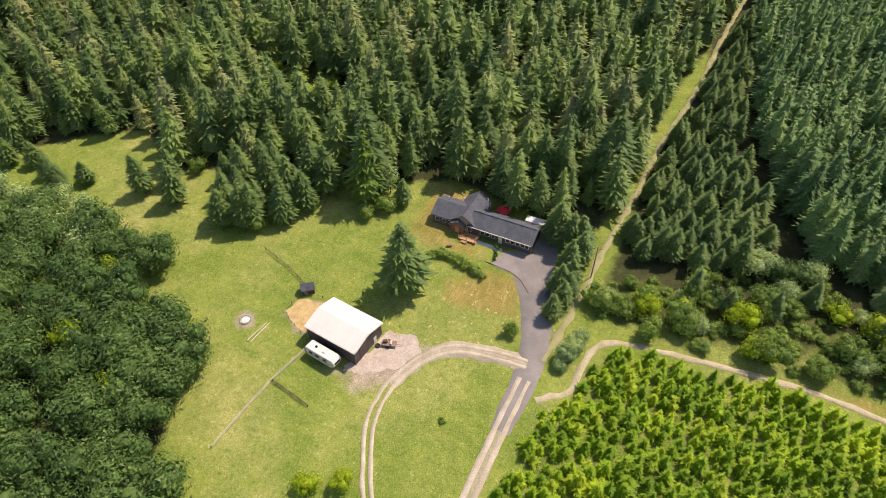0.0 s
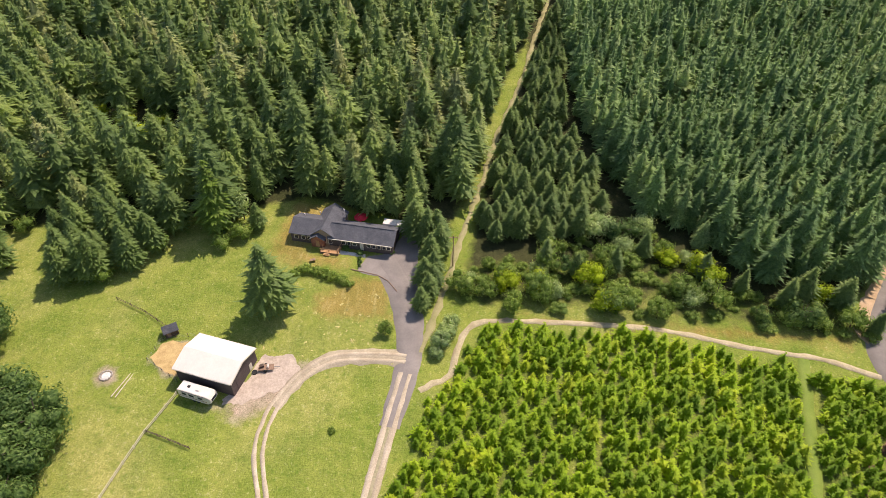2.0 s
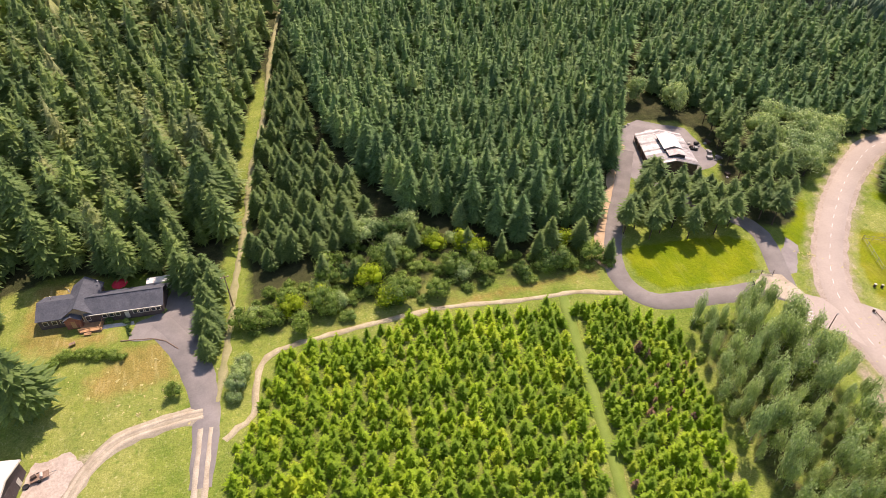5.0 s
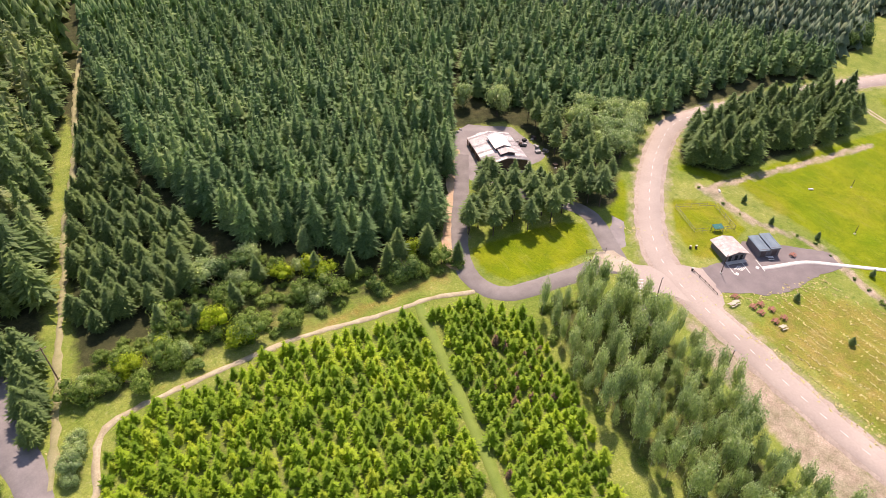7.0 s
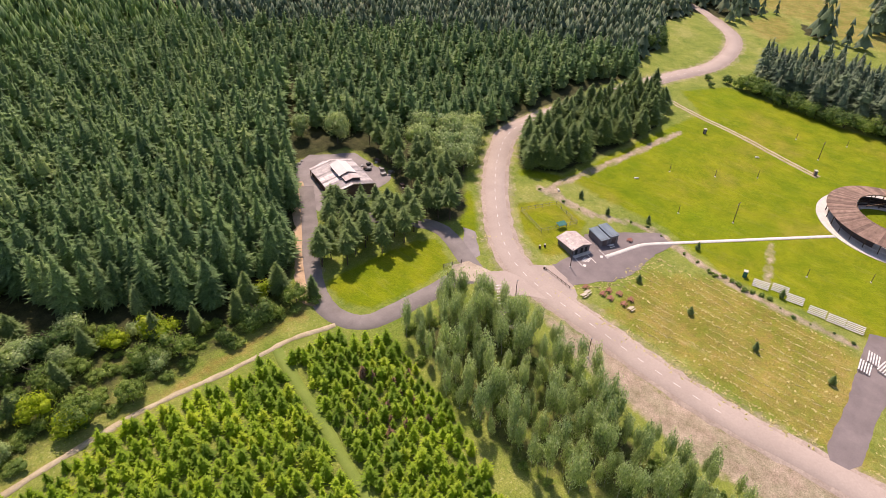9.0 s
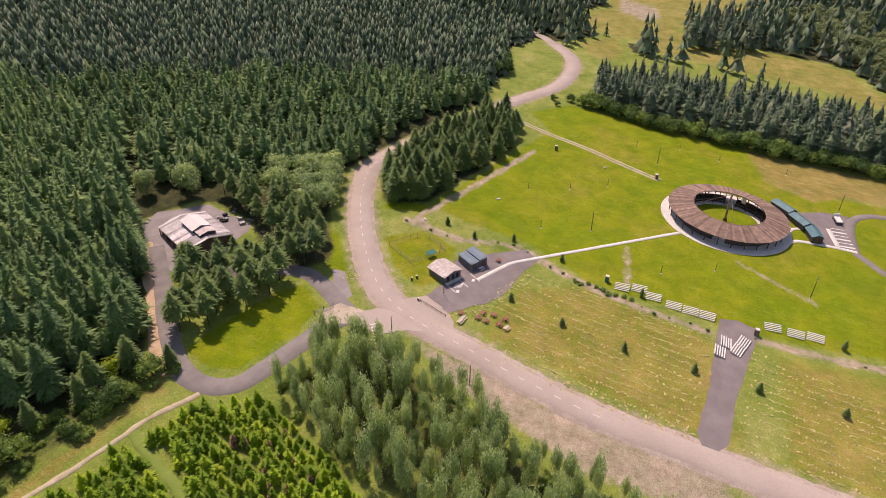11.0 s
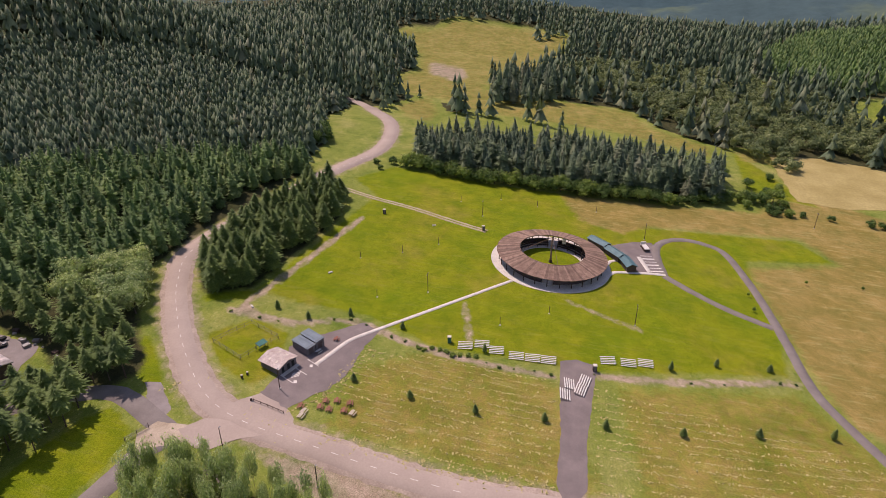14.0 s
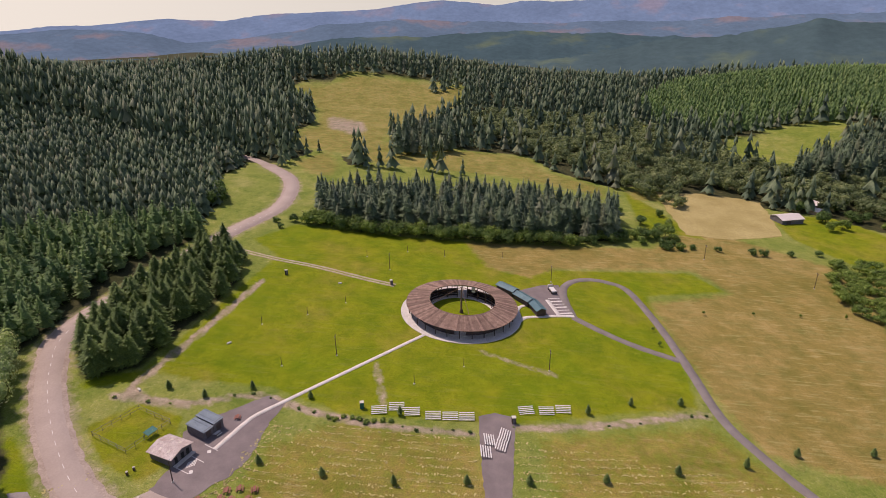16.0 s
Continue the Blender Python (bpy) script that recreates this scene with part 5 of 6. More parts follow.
rail_fence("yard_fence", [(174.8, 83.2), (187.0, 77.1), (182.6, 66.0), (169.9, 71.5), (174.8, 83.2)], 3.0, 1.8, 2, M_STEEL, "chain-link fence round a patchy enclosure", 0.055, M_STEEL)
kn = thing("green_shelter", 177.2, 68.6, -22, "low shelter with a flat green roof inside the fence", "shelter")
part("roof", slab([(-1.6, -1.0, 1.5), (1.6, -1.0, 1.5), (1.6, 1.0, 1.9), (-1.6, 1.0, 1.9)], 0.08), M_GREENBOX, kn)
for sx in (-1.4, 1.4):
    for sy in (-0.85, 0.85):
        part("leg", box(0.1, 0.1, 1.55, (sx, sy, 0)), M_STEEL, kn)
for x0, y0, x1, y1 in ((166.7, 57.2, 164.9, 52.9), (171.2, 55.2, 169.3, 50.9), (175.8, 53.4, 173.9, 49.2)):
    paint_bar("stall_line", (x0 + x1) / 2, (y0 + y1) / 2, 4.8, 0.24, math.degrees(math.atan2(y1 - y0, x1 - x0)), 0.085, "white painted parking stall line", "hut stall lines")
for i in range(6):
    u = i / 5
    paint_bar("hatch_bar", 168.2 + 1.2 * u - 0.4, 53.6 - 1.6 * u + 0.9, 2.3, 0.22, 8, 0.09, "white hatched bar beside the stalls", "stall hatching")
for x, y in ((165.6, 52.6), (173.3, 51.2)):
    paint_bar("stall_mark", x, y, 1.2, 0.9, 20, 0.09, "white square painted in a stall", "stall marks")


def picnic(x, y, turn, material, label):
    e = thing("picnic_table", x, y, turn, label, "picnic table", "picnic tables by the lot")
    part("tabletop", box(1.9, 0.75, 0.07, (0, 0, 0.72), 0.015), material, e)
    for s in (-1, 1):
        part("bench_seat", box(1.9, 0.28, 0.06, (0, s * 0.72, 0.43), 0.015), material, e)
        part("leg_frame", rod((s * 0.65, -0.75, 0), (s * 0.65, 0.35, 0.72), 0.05, None, 6, rod((s * 0.65, 0.75, 0), (s * 0.65, -0.35, 0.72), 0.05, None, 6)), M_WOODPOST, e)
    return e


for x, y in ((156.8, 46.9), (157.9, 41.9), (160.5, 41.4), (157.8, 39.4), (161.5, 38.6), (161.6, 35.0), (158.5, 35.5)):
    picnic(x, y, 15 + 8 * math.sin(x * 7), M_REDWOOD, "red-brown wooden picnic table on the grass")
for x, y in ((155.2, 45.3), (153.4, 45.3), (158.2, 33.0)):
    picnic(x, y, -10, M_RAIL, "bleached wooden picnic table on the grass")
picnic(180.0, 51.7, -24, M_PLANK, "white picnic table beside the grey huts")
picnic(187.4, 49.0, 10, M_REDWOOD, "red-brown wooden picnic table by the path")
for x, y in ((155.3, 60.3), (164.5, 66.4), (162.8, 67.2)):
    tb = thing("litter_bin", x, y, 0, "dark round litter bin with a pale lid on a post", "bin", "litter bins")
    part("drum", rod((0, 0, 0), (0, 0, 0.95), 0.32, None, 12), M_WOODPOST, tb)
    part("lid", rod((0, 0, 0.95), (0, 0, 1.1), 0.36, 0.25, 12), M_TRIM, tb)
rail_fence("lot_fence", [(155.2, 59.5), (154.4, 55.1), (153.3, 50.1)], 1.8, 0.9, 1, M_WOODPOST, "low timber barrier at the lot's edge", 0.09)

# ---- arena ----
ax, ay = 262.4, -11.9
arena = thing("arena", ax, ay, 0, "round open-air timber arena with a plank ring roof", "arena")
tilt = Matrix.Rotation(math.atan(SLOPE_Y), 4, "X")


def ring(r0, r1, z0, z1, thick, seg=72, a0=0.0, a1=6.28319):
    bm = bmesh.new()
    n = max(3, round(seg * (a1 - a0) / 6.28319))
    closed = a1 - a0 > 6.28
    rows_ = []
    for i in range(n if closed else n + 1):
        a = a0 + (a1 - a0) * i / n
        c, s = math.cos(a), math.sin(a)
        rows_.append([bm.verts.new((c * r, s * r, z)) for r, z in ((r0, z0), (r1, z1), (r1, z1 - thick), (r0, z0 - thick))])
    for i in range(len(rows_) - (0 if closed else 1)):
        p, q = rows_[i], rows_[(i + 1) % len(rows_)]
        for k in range(4):
            bm.faces.new((p[k], p[(k + 1) % 4], q[(k + 1) % 4], q[k]))
    if not closed:
        bm.faces.new(rows_[0])
        bm.faces.new(rows_[-1][::-1])
    return bm


o = part("floor_slab", ring(12.6, 23.8, 0.16, 0.16, 0.35), M_CONCRETE, arena)
o.matrix_basis = tilt
NB = 144
W0, W1 = 2 * math.pi * 13.0 / NB, 2 * math.pi * 21.9 / NB
board_me = []
for k in range(4):
    m_ = plain("roof_board_tone", tuple(q * (0.75 + 0.17 * k) for q in (0.19, 0.118, 0.085)), tuple(q * (0.75 + 0.17 * k) for q in (0.33, 0.22, 0.16)), 0.6, 0.85, fine=3)
    bm = slab([(13.0, -W0 * 0.48, 5.75), (21.9, -W1 * 0.48, 4.05), (21.9, W1 * 0.48, 4.05), (13.0, W0 * 0.48, 5.75)], 0.07)
    board_me.append(bm_mesh("board", bm, m_))
brng = random.Random(3)
part("roof_deck", ring(13.1, 21.8, 5.66, 3.96, 0.08), M_WOODPOST, arena, "dark underside of the ring roof").matrix_basis = tilt
for i in range(NB):
    o = part("board", brng.choice(board_me), None, arena)
    o.matrix_basis = tilt @ pose(0, 0, brng.uniform(0, 0.05), 0, 0, 360 * i / NB)
for k, (r, h, n_) in enumerate(((20.6, 4.1, 28), (13.6, 5.5, 20))):
    for i in range(n_):
        a = 6.28319 * (i + 0.5 * k) / n_
        x, y = r * math.cos(a), r * math.sin(a)
        z = SLOPE_Y * y
        part("post", rod((x, y, z), (x, y, z + h), 0.17, None, 8), M_WOODPOST, arena)
        if k == 0 and i % 2:
            part("brace", rod((x, y, z + 2.6), (x * 0.92, y * 0.92, z + 4.2), 0.09, None, 6), M_WOODPOST, arena)
for r0, z in ((14.4, 0.55), (15.6, 0.95), (16.8, 1.35)):
    for q in range(4):
        part("bench_tier", ring(r0, r0 + 0.9, z, z, 0.12, 72, q * 1.5708 + 0.12, q * 1.5708 + 1.45), M_WOODPOST, arena).matrix_basis = tilt
for q in range(4):
    part("back_wall", ring(17.9, 18.05, 1.9, 1.9, 1.8, 72, q * 1.5708 + 0.12, q * 1.5708 + 1.45), M_DARKWALL, arena).matrix_basis = tilt
for a0, a1 in ((2.7, 3.3), (3.6, 4.0), (4.2, 4.5)):
    part("white_bench", ring(19.0, 19.6, 0.6, 0.6, 0.1, 72, a0, a1), M_PLANK, arena, "white plank bench under the roof").matrix_basis = tilt
part("rim_beam", ring(12.9, 13.15, 5.85, 5.85, 0.35), M_CEDAR, arena).matrix_basis = tilt
mast = part("mast", rod((0, 0, 0), (0, 0, 11.2), 0.42, 0.25, 12), M_CEDAR, arena, "tall timber centre mast")
part("mast_base", rod((0, 0, 0), (0, 0, 1.2), 0.8, 0.6, 10), M_WOODPOST, arena)
for a in (0.5, 2.0, 3.4, 5.2):
    part("stay", rod((0, 0, 11.0), (13.0 * math.cos(a), 13.0 * math.sin(a), 5.8 + SLOPE_Y * 13 * math.sin(a)), 0.09, None, 5), M_CEDAR, arena)
for a in (1.25, -0.35):
    o = part("banner", box(1.6, 0.06, 2.4), M_TRIM, arena, "pale hanging cloth panel")
    o.matrix_basis = pose(13.4 * math.cos(a), 13.4 * math.sin(a), 3.0 + SLOPE_Y * 13 * math.sin(a), 0, 0, math.degrees(a) + 90)


def stall_row(x0, y0, x1, y1, label):
    """An open-fronted stall with a gable roof from one end to the other."""
    ln = math.hypot(x1 - x0, y1 - y0)
    e = thing("vendor_stall", (x0 + x1) / 2, (y0 + y1) / 2, math.degrees(math.atan2(y1 - y0, x1 - x0)), label, "stall", "teal-roofed stalls")
    for side in (1, -1):
        part("roof", roof_slope(ln + 0.5, 2.3, 2.6, 3.5, -side * 2.3, side), M_TEAL, e)
    part("counter", box(ln - 0.6, 0.6, 1.05, (0, -1.5, 0)), M_WOODPOST, e)
    part("back_wall", box(ln - 0.4, 0.1, 2.5, (0, 1.7, 0)), M_DARKWALL, e)
    for sx in np.linspace(-ln / 2 + 0.3, ln / 2 - 0.3, 4):
        part("post", box(0.16, 0.16, 2.6, (float(sx), -1.8, 0)), M_WOODPOST, e)
    for sx in (-1, 1):
        g = bmesh.new()
        vs = [g.verts.new((sx * ln / 2 - 0.1 * sx, y, z)) for y, z in ((-1.9, 0), (1.9, 0), (1.9, 2.7), (0, 3.4), (-1.9, 2.7))]
        g.faces.new(vs)
        part("end_wall", g, M_WOODPOST, e)
    return e


stall_row(280.6, -34.4, 287.8, -27.6, "teal-roofed vendor stall at the lot's end")
stall_row(272.6, -40.2, 280.0, -34.6, "teal-roofed vendor stall between two others")
stall_row(264.8, -43.6, 273.0, -40.6, "teal-roofed vendor stall with a dark gable end")
patch("stall_lot", [(266.4, -45.8), (275, -43), (286, -35), (294, -46), (296, -54), (285, -55.2), (268, -57.4)], M_LOT, 0.06, "grey asphalt lot behind the stalls", "pavement", 1.5, 0.15)
ribbon("arena_walk", [(258, -34.2), (262.5, -37), (265.0, -45), (266.4, -51), (267.2, -57)], 1.7, M_CONCRETE, 0.10, 0.05, 41, label="pale concrete path from the arena to the lot", category="path")
ribbon("arena_link", [(267, -34.0), (271.5, -35.5), (274.5, -40.0)], 1.6, M_CONCRETE, 0.105, 0.05, 42, label="short pale concrete link path", category="path")
ribbon("stall_curb", [(267.4, -50.8), (280, -47.4)], 1.8, M_CONCRETE, 0.11, 0.05, 43, label="pale concrete strip beside the parking stalls", category="path")
for i in range(6):
    u = i / 5
    paint_bar("stall_line", 269.2 + 12.6 * u, -54.0 + 3.6 * u, 5.2, 0.45 if i % 2 else 0.9, -74, 0.10, "white painted parking line by the arena", "arena stall lines")
st = thing("bleacher_stack", 288.5, -50.5, 15, "dark cart stacked with white plank benches", "cart")
part("cart_bed", box(5.6, 2.4, 0.25, (0, 0, 0.7)), M_WOODPOST, st)
for sx in (-2, 0, 2):
    for sy in (-1.1, 1.1):
        part("wheel", rod((sx, sy - 0.1, 0.4), (sx, sy + 0.1, 0.4), 0.4, None, 10), M_BLACK, st)
part("load", box(4.6, 2.0, 0.5, (-0.4, 0, 0.97), 0.05), M_PLANK, st)
part("headboard", box(0.4, 2.3, 1.5, (2.7, 0, 0.9)), M_WHITE, st)


def bleacher(x, y, turn, label, group):
    e = thing("bleacher", x, y, turn, label, "bleacher", group)
    for k in range(5):
        part("seat_plank", box(4.6, 0.34, 0.07, (0, -1.3 + k * 0.66, 0.32 + k * 0.16), 0.01), M_PLANK, e)
    for sx in (-1.9, 0, 1.9):
        part("frame", rod((sx, -1.45, 0.18), (sx, 1.45, 0.88), 0.05, None, 5), M_STEEL, e)
        part("leg", rod((sx, 1.3, 0), (sx, 1.3, 0.85), 0.05, None, 5), M_STEEL, e)
        part("leg", rod((sx, -1.3, -0.1), (sx, -1.3, 0.25), 0.05, None, 5), M_STEEL, e)
    return e


for x, y, tn in ((196.3, 10.2, -82), (198.6, 5.3, -84), (196.9, 0.5, -84), (196.0, -5.8, -86), (196.4, -10.8, -86), (196.9, -15.6, -87), (202.4, -33.4, -80), (203.1, -39.6, -88), (204.6, -44.8, -90)):
    bleacher(x, y, tn, "low bleacher of five white planks on grass", "bleachers on the lawn")
for x, y, tn in ((187.6, -22.2, 6), (182.6, -21.2, 4), (190.4, -26.6, -12), (185.8, -25.5, -12)):
    bleacher(x, y, tn, "low bleacher of white planks parked on asphalt", "bleachers on the lot")
patch("bleacher_lot", [(145.5, -22.5), (150, -20.6), (166, -20.8), (198, -19), (200.5, -24), (199, -30.2), (167, -27.6), (150, -27.8), (145.5, -25)], M_LOT, 0.06, "purple-grey asphalt spur off the road", "pavement", 1.5, 0.2)


def portable(x, y, turn, material, label):
    e = thing("portable_toilet_or_cab", x, y, turn, label, "toilet")
    part("cabin", box(1.15, 1.15, 2.0, bevel=0.04), material, e)
    part("roof", box(1.25, 1.25, 0.25, (0, 0, 2.0), 0.08), M_TRIM, e)
    part("door", box(0.75, 0.05, 1.75, (0, -0.59, 0.12)), M_GREYWALL, e)
    return e


# first one: the toilet's plain cabin stands in for a small green vehicle cab
portable(197.2, 15.4, 10, M_GREENBOX, "small green vehicle cab with a white top")
portable(196.6, -29.4, -80, M_WOODPOST, "dark portable cabin with a white roof")
portable(282.2, 18.6, -60, M_TAN, "tan portable cabin with a white roof")
portable(283.4, 64.2, -60, M_BLACK, "black portable toilet alone in the field")
for (x, y) in ((225.5, 66.5), (196.0, 82.0), (279, 40)):
    cp = tagged(new("concrete_block", bm_mesh("concrete_block", box(1.6, 0.6, 0.45, bevel=0.04), M_CONCRETE)), "pale concrete block lying beside the ditch", "block", "ditch blocks")
    cp.matrix_world = pose(x, y, gz(x, y), 0, 0, x * 3)

# ---- far farm ----
fb = thing("far_barn", 419, -210, -75, "low barn with a white metal roof beyond the fields", "barn")
gable_block(fb, 15, 11, 3.0, 4.6, M_GREYWALL, M_WHITE, over=0.5)
door(fb, -3, -5.54, 3.0, 2.6, 0, M_DARKWALL)
for x, y, s in ((437, -236, 7), (611, -146, 11), (452, -244, 9), (1050, 60, 10)):
    fh = thing("far_house", x, y, x % 40, "small pale-roofed house among far trees", "house", "far houses")
    gable_block(fh, s, s * 0.7, 2.8, 4.4, M_TAN, M_WHITE, over=0.4)
    for wx in (-s * 0.25, s * 0.2):
        window(fh, wx, -s * 0.35 - 0.03, 1.6, 1.0, 1.1)

# ---- single trees and shrubs ----
def trunk_mesh(top=0.9, radius=0.016, limbs=0, rng=None, bark=None):
    bm = rod((0, 0, -0.03), (0, 0, top), radius, radius * 0.25, 6)
    for i in range(limbs):
        a, z = rng.uniform(0, 6.28), rng.uniform(0.25, 0.6)
        rod((0, 0, z), (0.26 * math.cos(a), 0.26 * math.sin(a), z + 0.22), radius * 0.5, radius * 0.2, 5, bm)
    return bm_mesh("trunk", bm, bark or M_BARK)


trng = random.Random(9)
FIR_TRUNK = trunk_mesh(0.92, 0.014)
LEAF_TRUNK = trunk_mesh(0.55, 0.022, 6, trng)
POPLAR_TRUNK = trunk_mesh(0.8, 0.014, 7, trng, plain("pale_poplar_bark", (0.30, 0.27, 0.22), (0.46, 0.42, 0.36), 1.0, 0.9))


def crown_meshes(name, forms, material):
    return [mesh_of(name, v, f, material) for v, f in forms]


PINES = [conifer_form(trng, 9, 11, True, base=0.42, slim=1.2, wide=1.5) for _ in range(5)]
FIRS_FULL = [conifer_form(trng, 17, 13, True, slim=trng.uniform(0.95, 1.2), wide=1.5) for _ in range(6)]
FIR_CROWN, PINE_CROWN = crown_meshes("crown", FIRS_FULL, M_FIR), crown_meshes("crown", PINES, M_FIR)
GREEN_CROWN = crown_meshes("crown", FIRS_FULL[:3], M_BRUSH)
OAK_CROWN, BRUSH_CROWN = crown_meshes("crown", CROWNS, M_OAK), crown_meshes("crown", BUSHES, M_BRUSH)
LIME_CROWN, POPLAR_CROWN = crown_meshes("crown", BUSHES, M_LIME), crown_meshes("crown", AIRY, M_POPLAR)
DULL_CROWN = crown_meshes("crown", BUSHES, M_OAK)
WILLOW_CROWN = crown_meshes("crown", CROWNS, M_POPLAR)


def tree(name, crowns, trunk, x, y, h, w, label, category="tree", group="", sink=0.0):
    e = new(name)
    e.matrix_world = pose(x, y, gz(x, y) - sink, trng.uniform(-2, 2), trng.uniform(-2, 2), trng.uniform(0, 360)) @ Matrix.Diagonal((w, w, h, 1))
    part("crown", trng.choice(crowns), None, e)
    if trunk:
        part("trunk", trunk, None, e)
    return tagged(e, label, category, group)


def grove(name, crowns, trunk, poly, gap, lo, hi, slim, label, group, seed, jitter=0.45, avoid=(), sink=0.0):
    for x, y in zip(*scatter(poly, gap, seed, jitter, 0.3, avoid)):
        h = trng.uniform(lo, hi)
        tree(name, crowns, trunk, float(x), float(y), h, h * slim * trng.uniform(0.85, 1.2), label, "tree", group, sink)


tree("fir_tree", FIR_CROWN, FIR_TRUNK, -44.0, 91.6, 23, 27, "broad dark fir standing alone on the meadow")
tree("fir_tree", GREEN_CROWN, FIR_TRUNK, -66.5, 117.5, 24, 22, "tall bright green fir at the forest's edge")
tree("fir_tree", FIR_CROWN, FIR_TRUNK, -56.5, 120.0, 9, 12, "small dark fir beside the house yard")
tree("dead_tree", POPLAR_CROWN, LEAF_TRUNK, -61.5, 123.0, 9, 7, "pale bare-looking tree at the forest's edge")
for x, y, h in ((-8.0, 95.5, 8), (-6.6, 99.0, 9), (-8.2, 103.0, 10), (-6.3, 106.5, 9), (-7.5, 110.5, 11), (-5.5, 114.5, 11), (-9.0, 118.0, 13), (-12.5, 120.5, 13), (-5.9, 103.2, 8), (-6.4, 118.5, 12)):
    tree("fir_tree", FIR_CROWN, FIR_TRUNK, x, y, h, h * 1.35, "dark fir in the row beside the drive", "tree", "firs beside the drive")
for x, y, h, w in ((-156, 94, 9, 14), (-129.5, 100, 14, 17), (-118, 99.5, 15, 18), (-149, 98, 8, 13), (-178, 97, 11, 15), (-124, 106, 13, 16), (-162, 97, 8, 13), (-170, 100, 9, 13), (-152, 92, 7, 11)):
    tree("fir_tree", FIR_CROWN, FIR_TRUNK, x, y, h, w, "loose dark fir in the side clearing", "tree", "firs in the side clearing")
tree("small_tree", BRUSH_CROWN, LEAF_TRUNK, -15.8, 87.6, 5.5, 4.6, "small round green tree beside the drive", sink=0.4)
tree("shrub", BRUSH_CROWN, None, -23.2, 61.8, 1.9, 2.4, "low round shrub alone in the grass loop", "shrub", sink=0.5)
for x, y, s in ((-42.6, 40.2, 6.4), (-37.0, 43.2, 5.4)):
    tree("shrub", LIME_CROWN, LEAF_TRUNK, x, y, s, s * 1.05, "round lime-green shrub on the meadow", "shrub", "lime shrubs", 0.9)
for x, y, s in ((-27.5, 101.5, 3.6), (-29.5, 102.6, 3.8), (-31.8, 103.6, 3.6), (-34.2, 104.4, 3.8), (-36.8, 105.2, 3.4), (-39.4, 105.4, 3.8), (-41.8, 104.0, 3.4)):
    tree("hedge_shrub", BRUSH_CROWN, None, x, y, s, s * 1.15, "dense green hedge shrub below the yard", "shrub", "hedge below the house", 0.9)
for x, y, s in ((-26.6, 112.6, 2.2), (-26.4, 110.9, 1.5), (-26.2, 109.6, 1.4), (-26.0, 108.3, 1.4), (-18.0, 113.6, 1.6), (-30.5, 113.9, 2.4)):
    tree("garden_shrub", DULL_CROWN, None, x, y, s, s * 1.1, "clipped dark garden shrub beside the front path", "shrub", "garden shrubs", 0.35)
for x, y, s in ((-2.4, 85.5, 6.5), (-1.2, 88.6, 6.0), (-0.6, 91.4, 5.0), (-3.2, 82.3, 4.2)):
    tree("roadside_shrub", WILLOW_CROWN, LEAF_TRUNK, x, y, s, s * 0.95, "grey-green willow shrub between drive and path", "shrub", "willows by the drive", 0.8)
grove("fir_tree", FIR_CROWN, FIR_TRUNK, F_LEFT, 5.4, 10, 18, 1.15, "fir in the clump at the meadow's edge", "firs at the meadow's edge", 14)
grove("broadleaf_tree", BRUSH_CROWN + WILLOW_CROWN[:2], LEAF_TRUNK, [(-74, 108), (-84, 99), (-104, 92), (-116, 100), (-130, 108), (-118, 118), (-95, 120)], 9.5, 6, 10, 0.95, "leafy green tree mixed among firs at the meadow edge", "leafy trees at the meadow edge", 51, 0.5, sink=0.6)
grove("gap_shrub", BRUSH_CROWN + LIME_CROWN[:3], LEAF_TRUNK, GAP, 5.5, 4, 8, 1.1, "bright green broadleaf shrub in a forest gap", "shrubs in the forest gap", 52, 0.5, sink=0.6)
grove("fir_tree", FIR_CROWN, FIR_TRUNK, F_STRIP, 4.4, 7, 12, 1.25, "young dark fir in the strip beside the trail", "firs beside the trail", 12, avoid=[(TRAIL_C, 2.1)])
grove("pine_tree", PINE_CROWN, FIR_TRUNK, F_ISLE, 4.5, 9, 13.5, 1.05, "slender pine with a bare lower trunk on the grass island", "pines on the island", 15)
grove("pine_tree", PINE_CROWN, FIR_TRUNK, F_SHED, 5.6, 11, 16, 0.95, "tall pine with a bare lower trunk beside the shed", "pines by the shed", 16)
grove("fir_tree", FIR_CROWN, FIR_TRUNK, F_GROVE, 5.2, 9, 15, 1.3, "dark fir in the grove by the road bend", "firs by the road bend", 17)
grove("oak_tree", OAK_CROWN, LEAF_TRUNK, OAKS, 9.0, 12, 16, 0.95, "rounded dark green oak in the wood", "oaks", 23, 0.35)
grove("brush_tree", BRUSH_CROWN + LIME_CROWN[:2] + WILLOW_CROWN[:2] + DULL_CROWN[:1], LEAF_TRUNK, BRUSH, 6.4, 4.0, 10.0, 1.0, "tangled green broadleaf shrub below the firs", "brush below the firs", 21, 0.5, [(TRAIL_C, 3)], 0.8)
grove("thicket_shrub", BRUSH_CROWN, None, BRUSH, 4.4, 1.6, 3.4, 1.5, "low pale-green thicket shrub along the path", "thicket along the path", 27, 0.5, [(TRAIL_C, 3)], 0.6)
grove("poplar_tree", POPLAR_CROWN, POPLAR_TRUNK, POPLARS, 3.5, 6.5, 14, 0.31, "airy grey-green young poplar beside the road", "poplars by the road", 22, 0.5, sink=0.3)
grove("poplar_tree", BRUSH_CROWN, LEAF_TRUNK, POPLARS, 7.0, 2.5, 5, 1.0, "bushy green sapling among the poplars", "saplings under the poplars", 29, 0.5, sink=0.6)
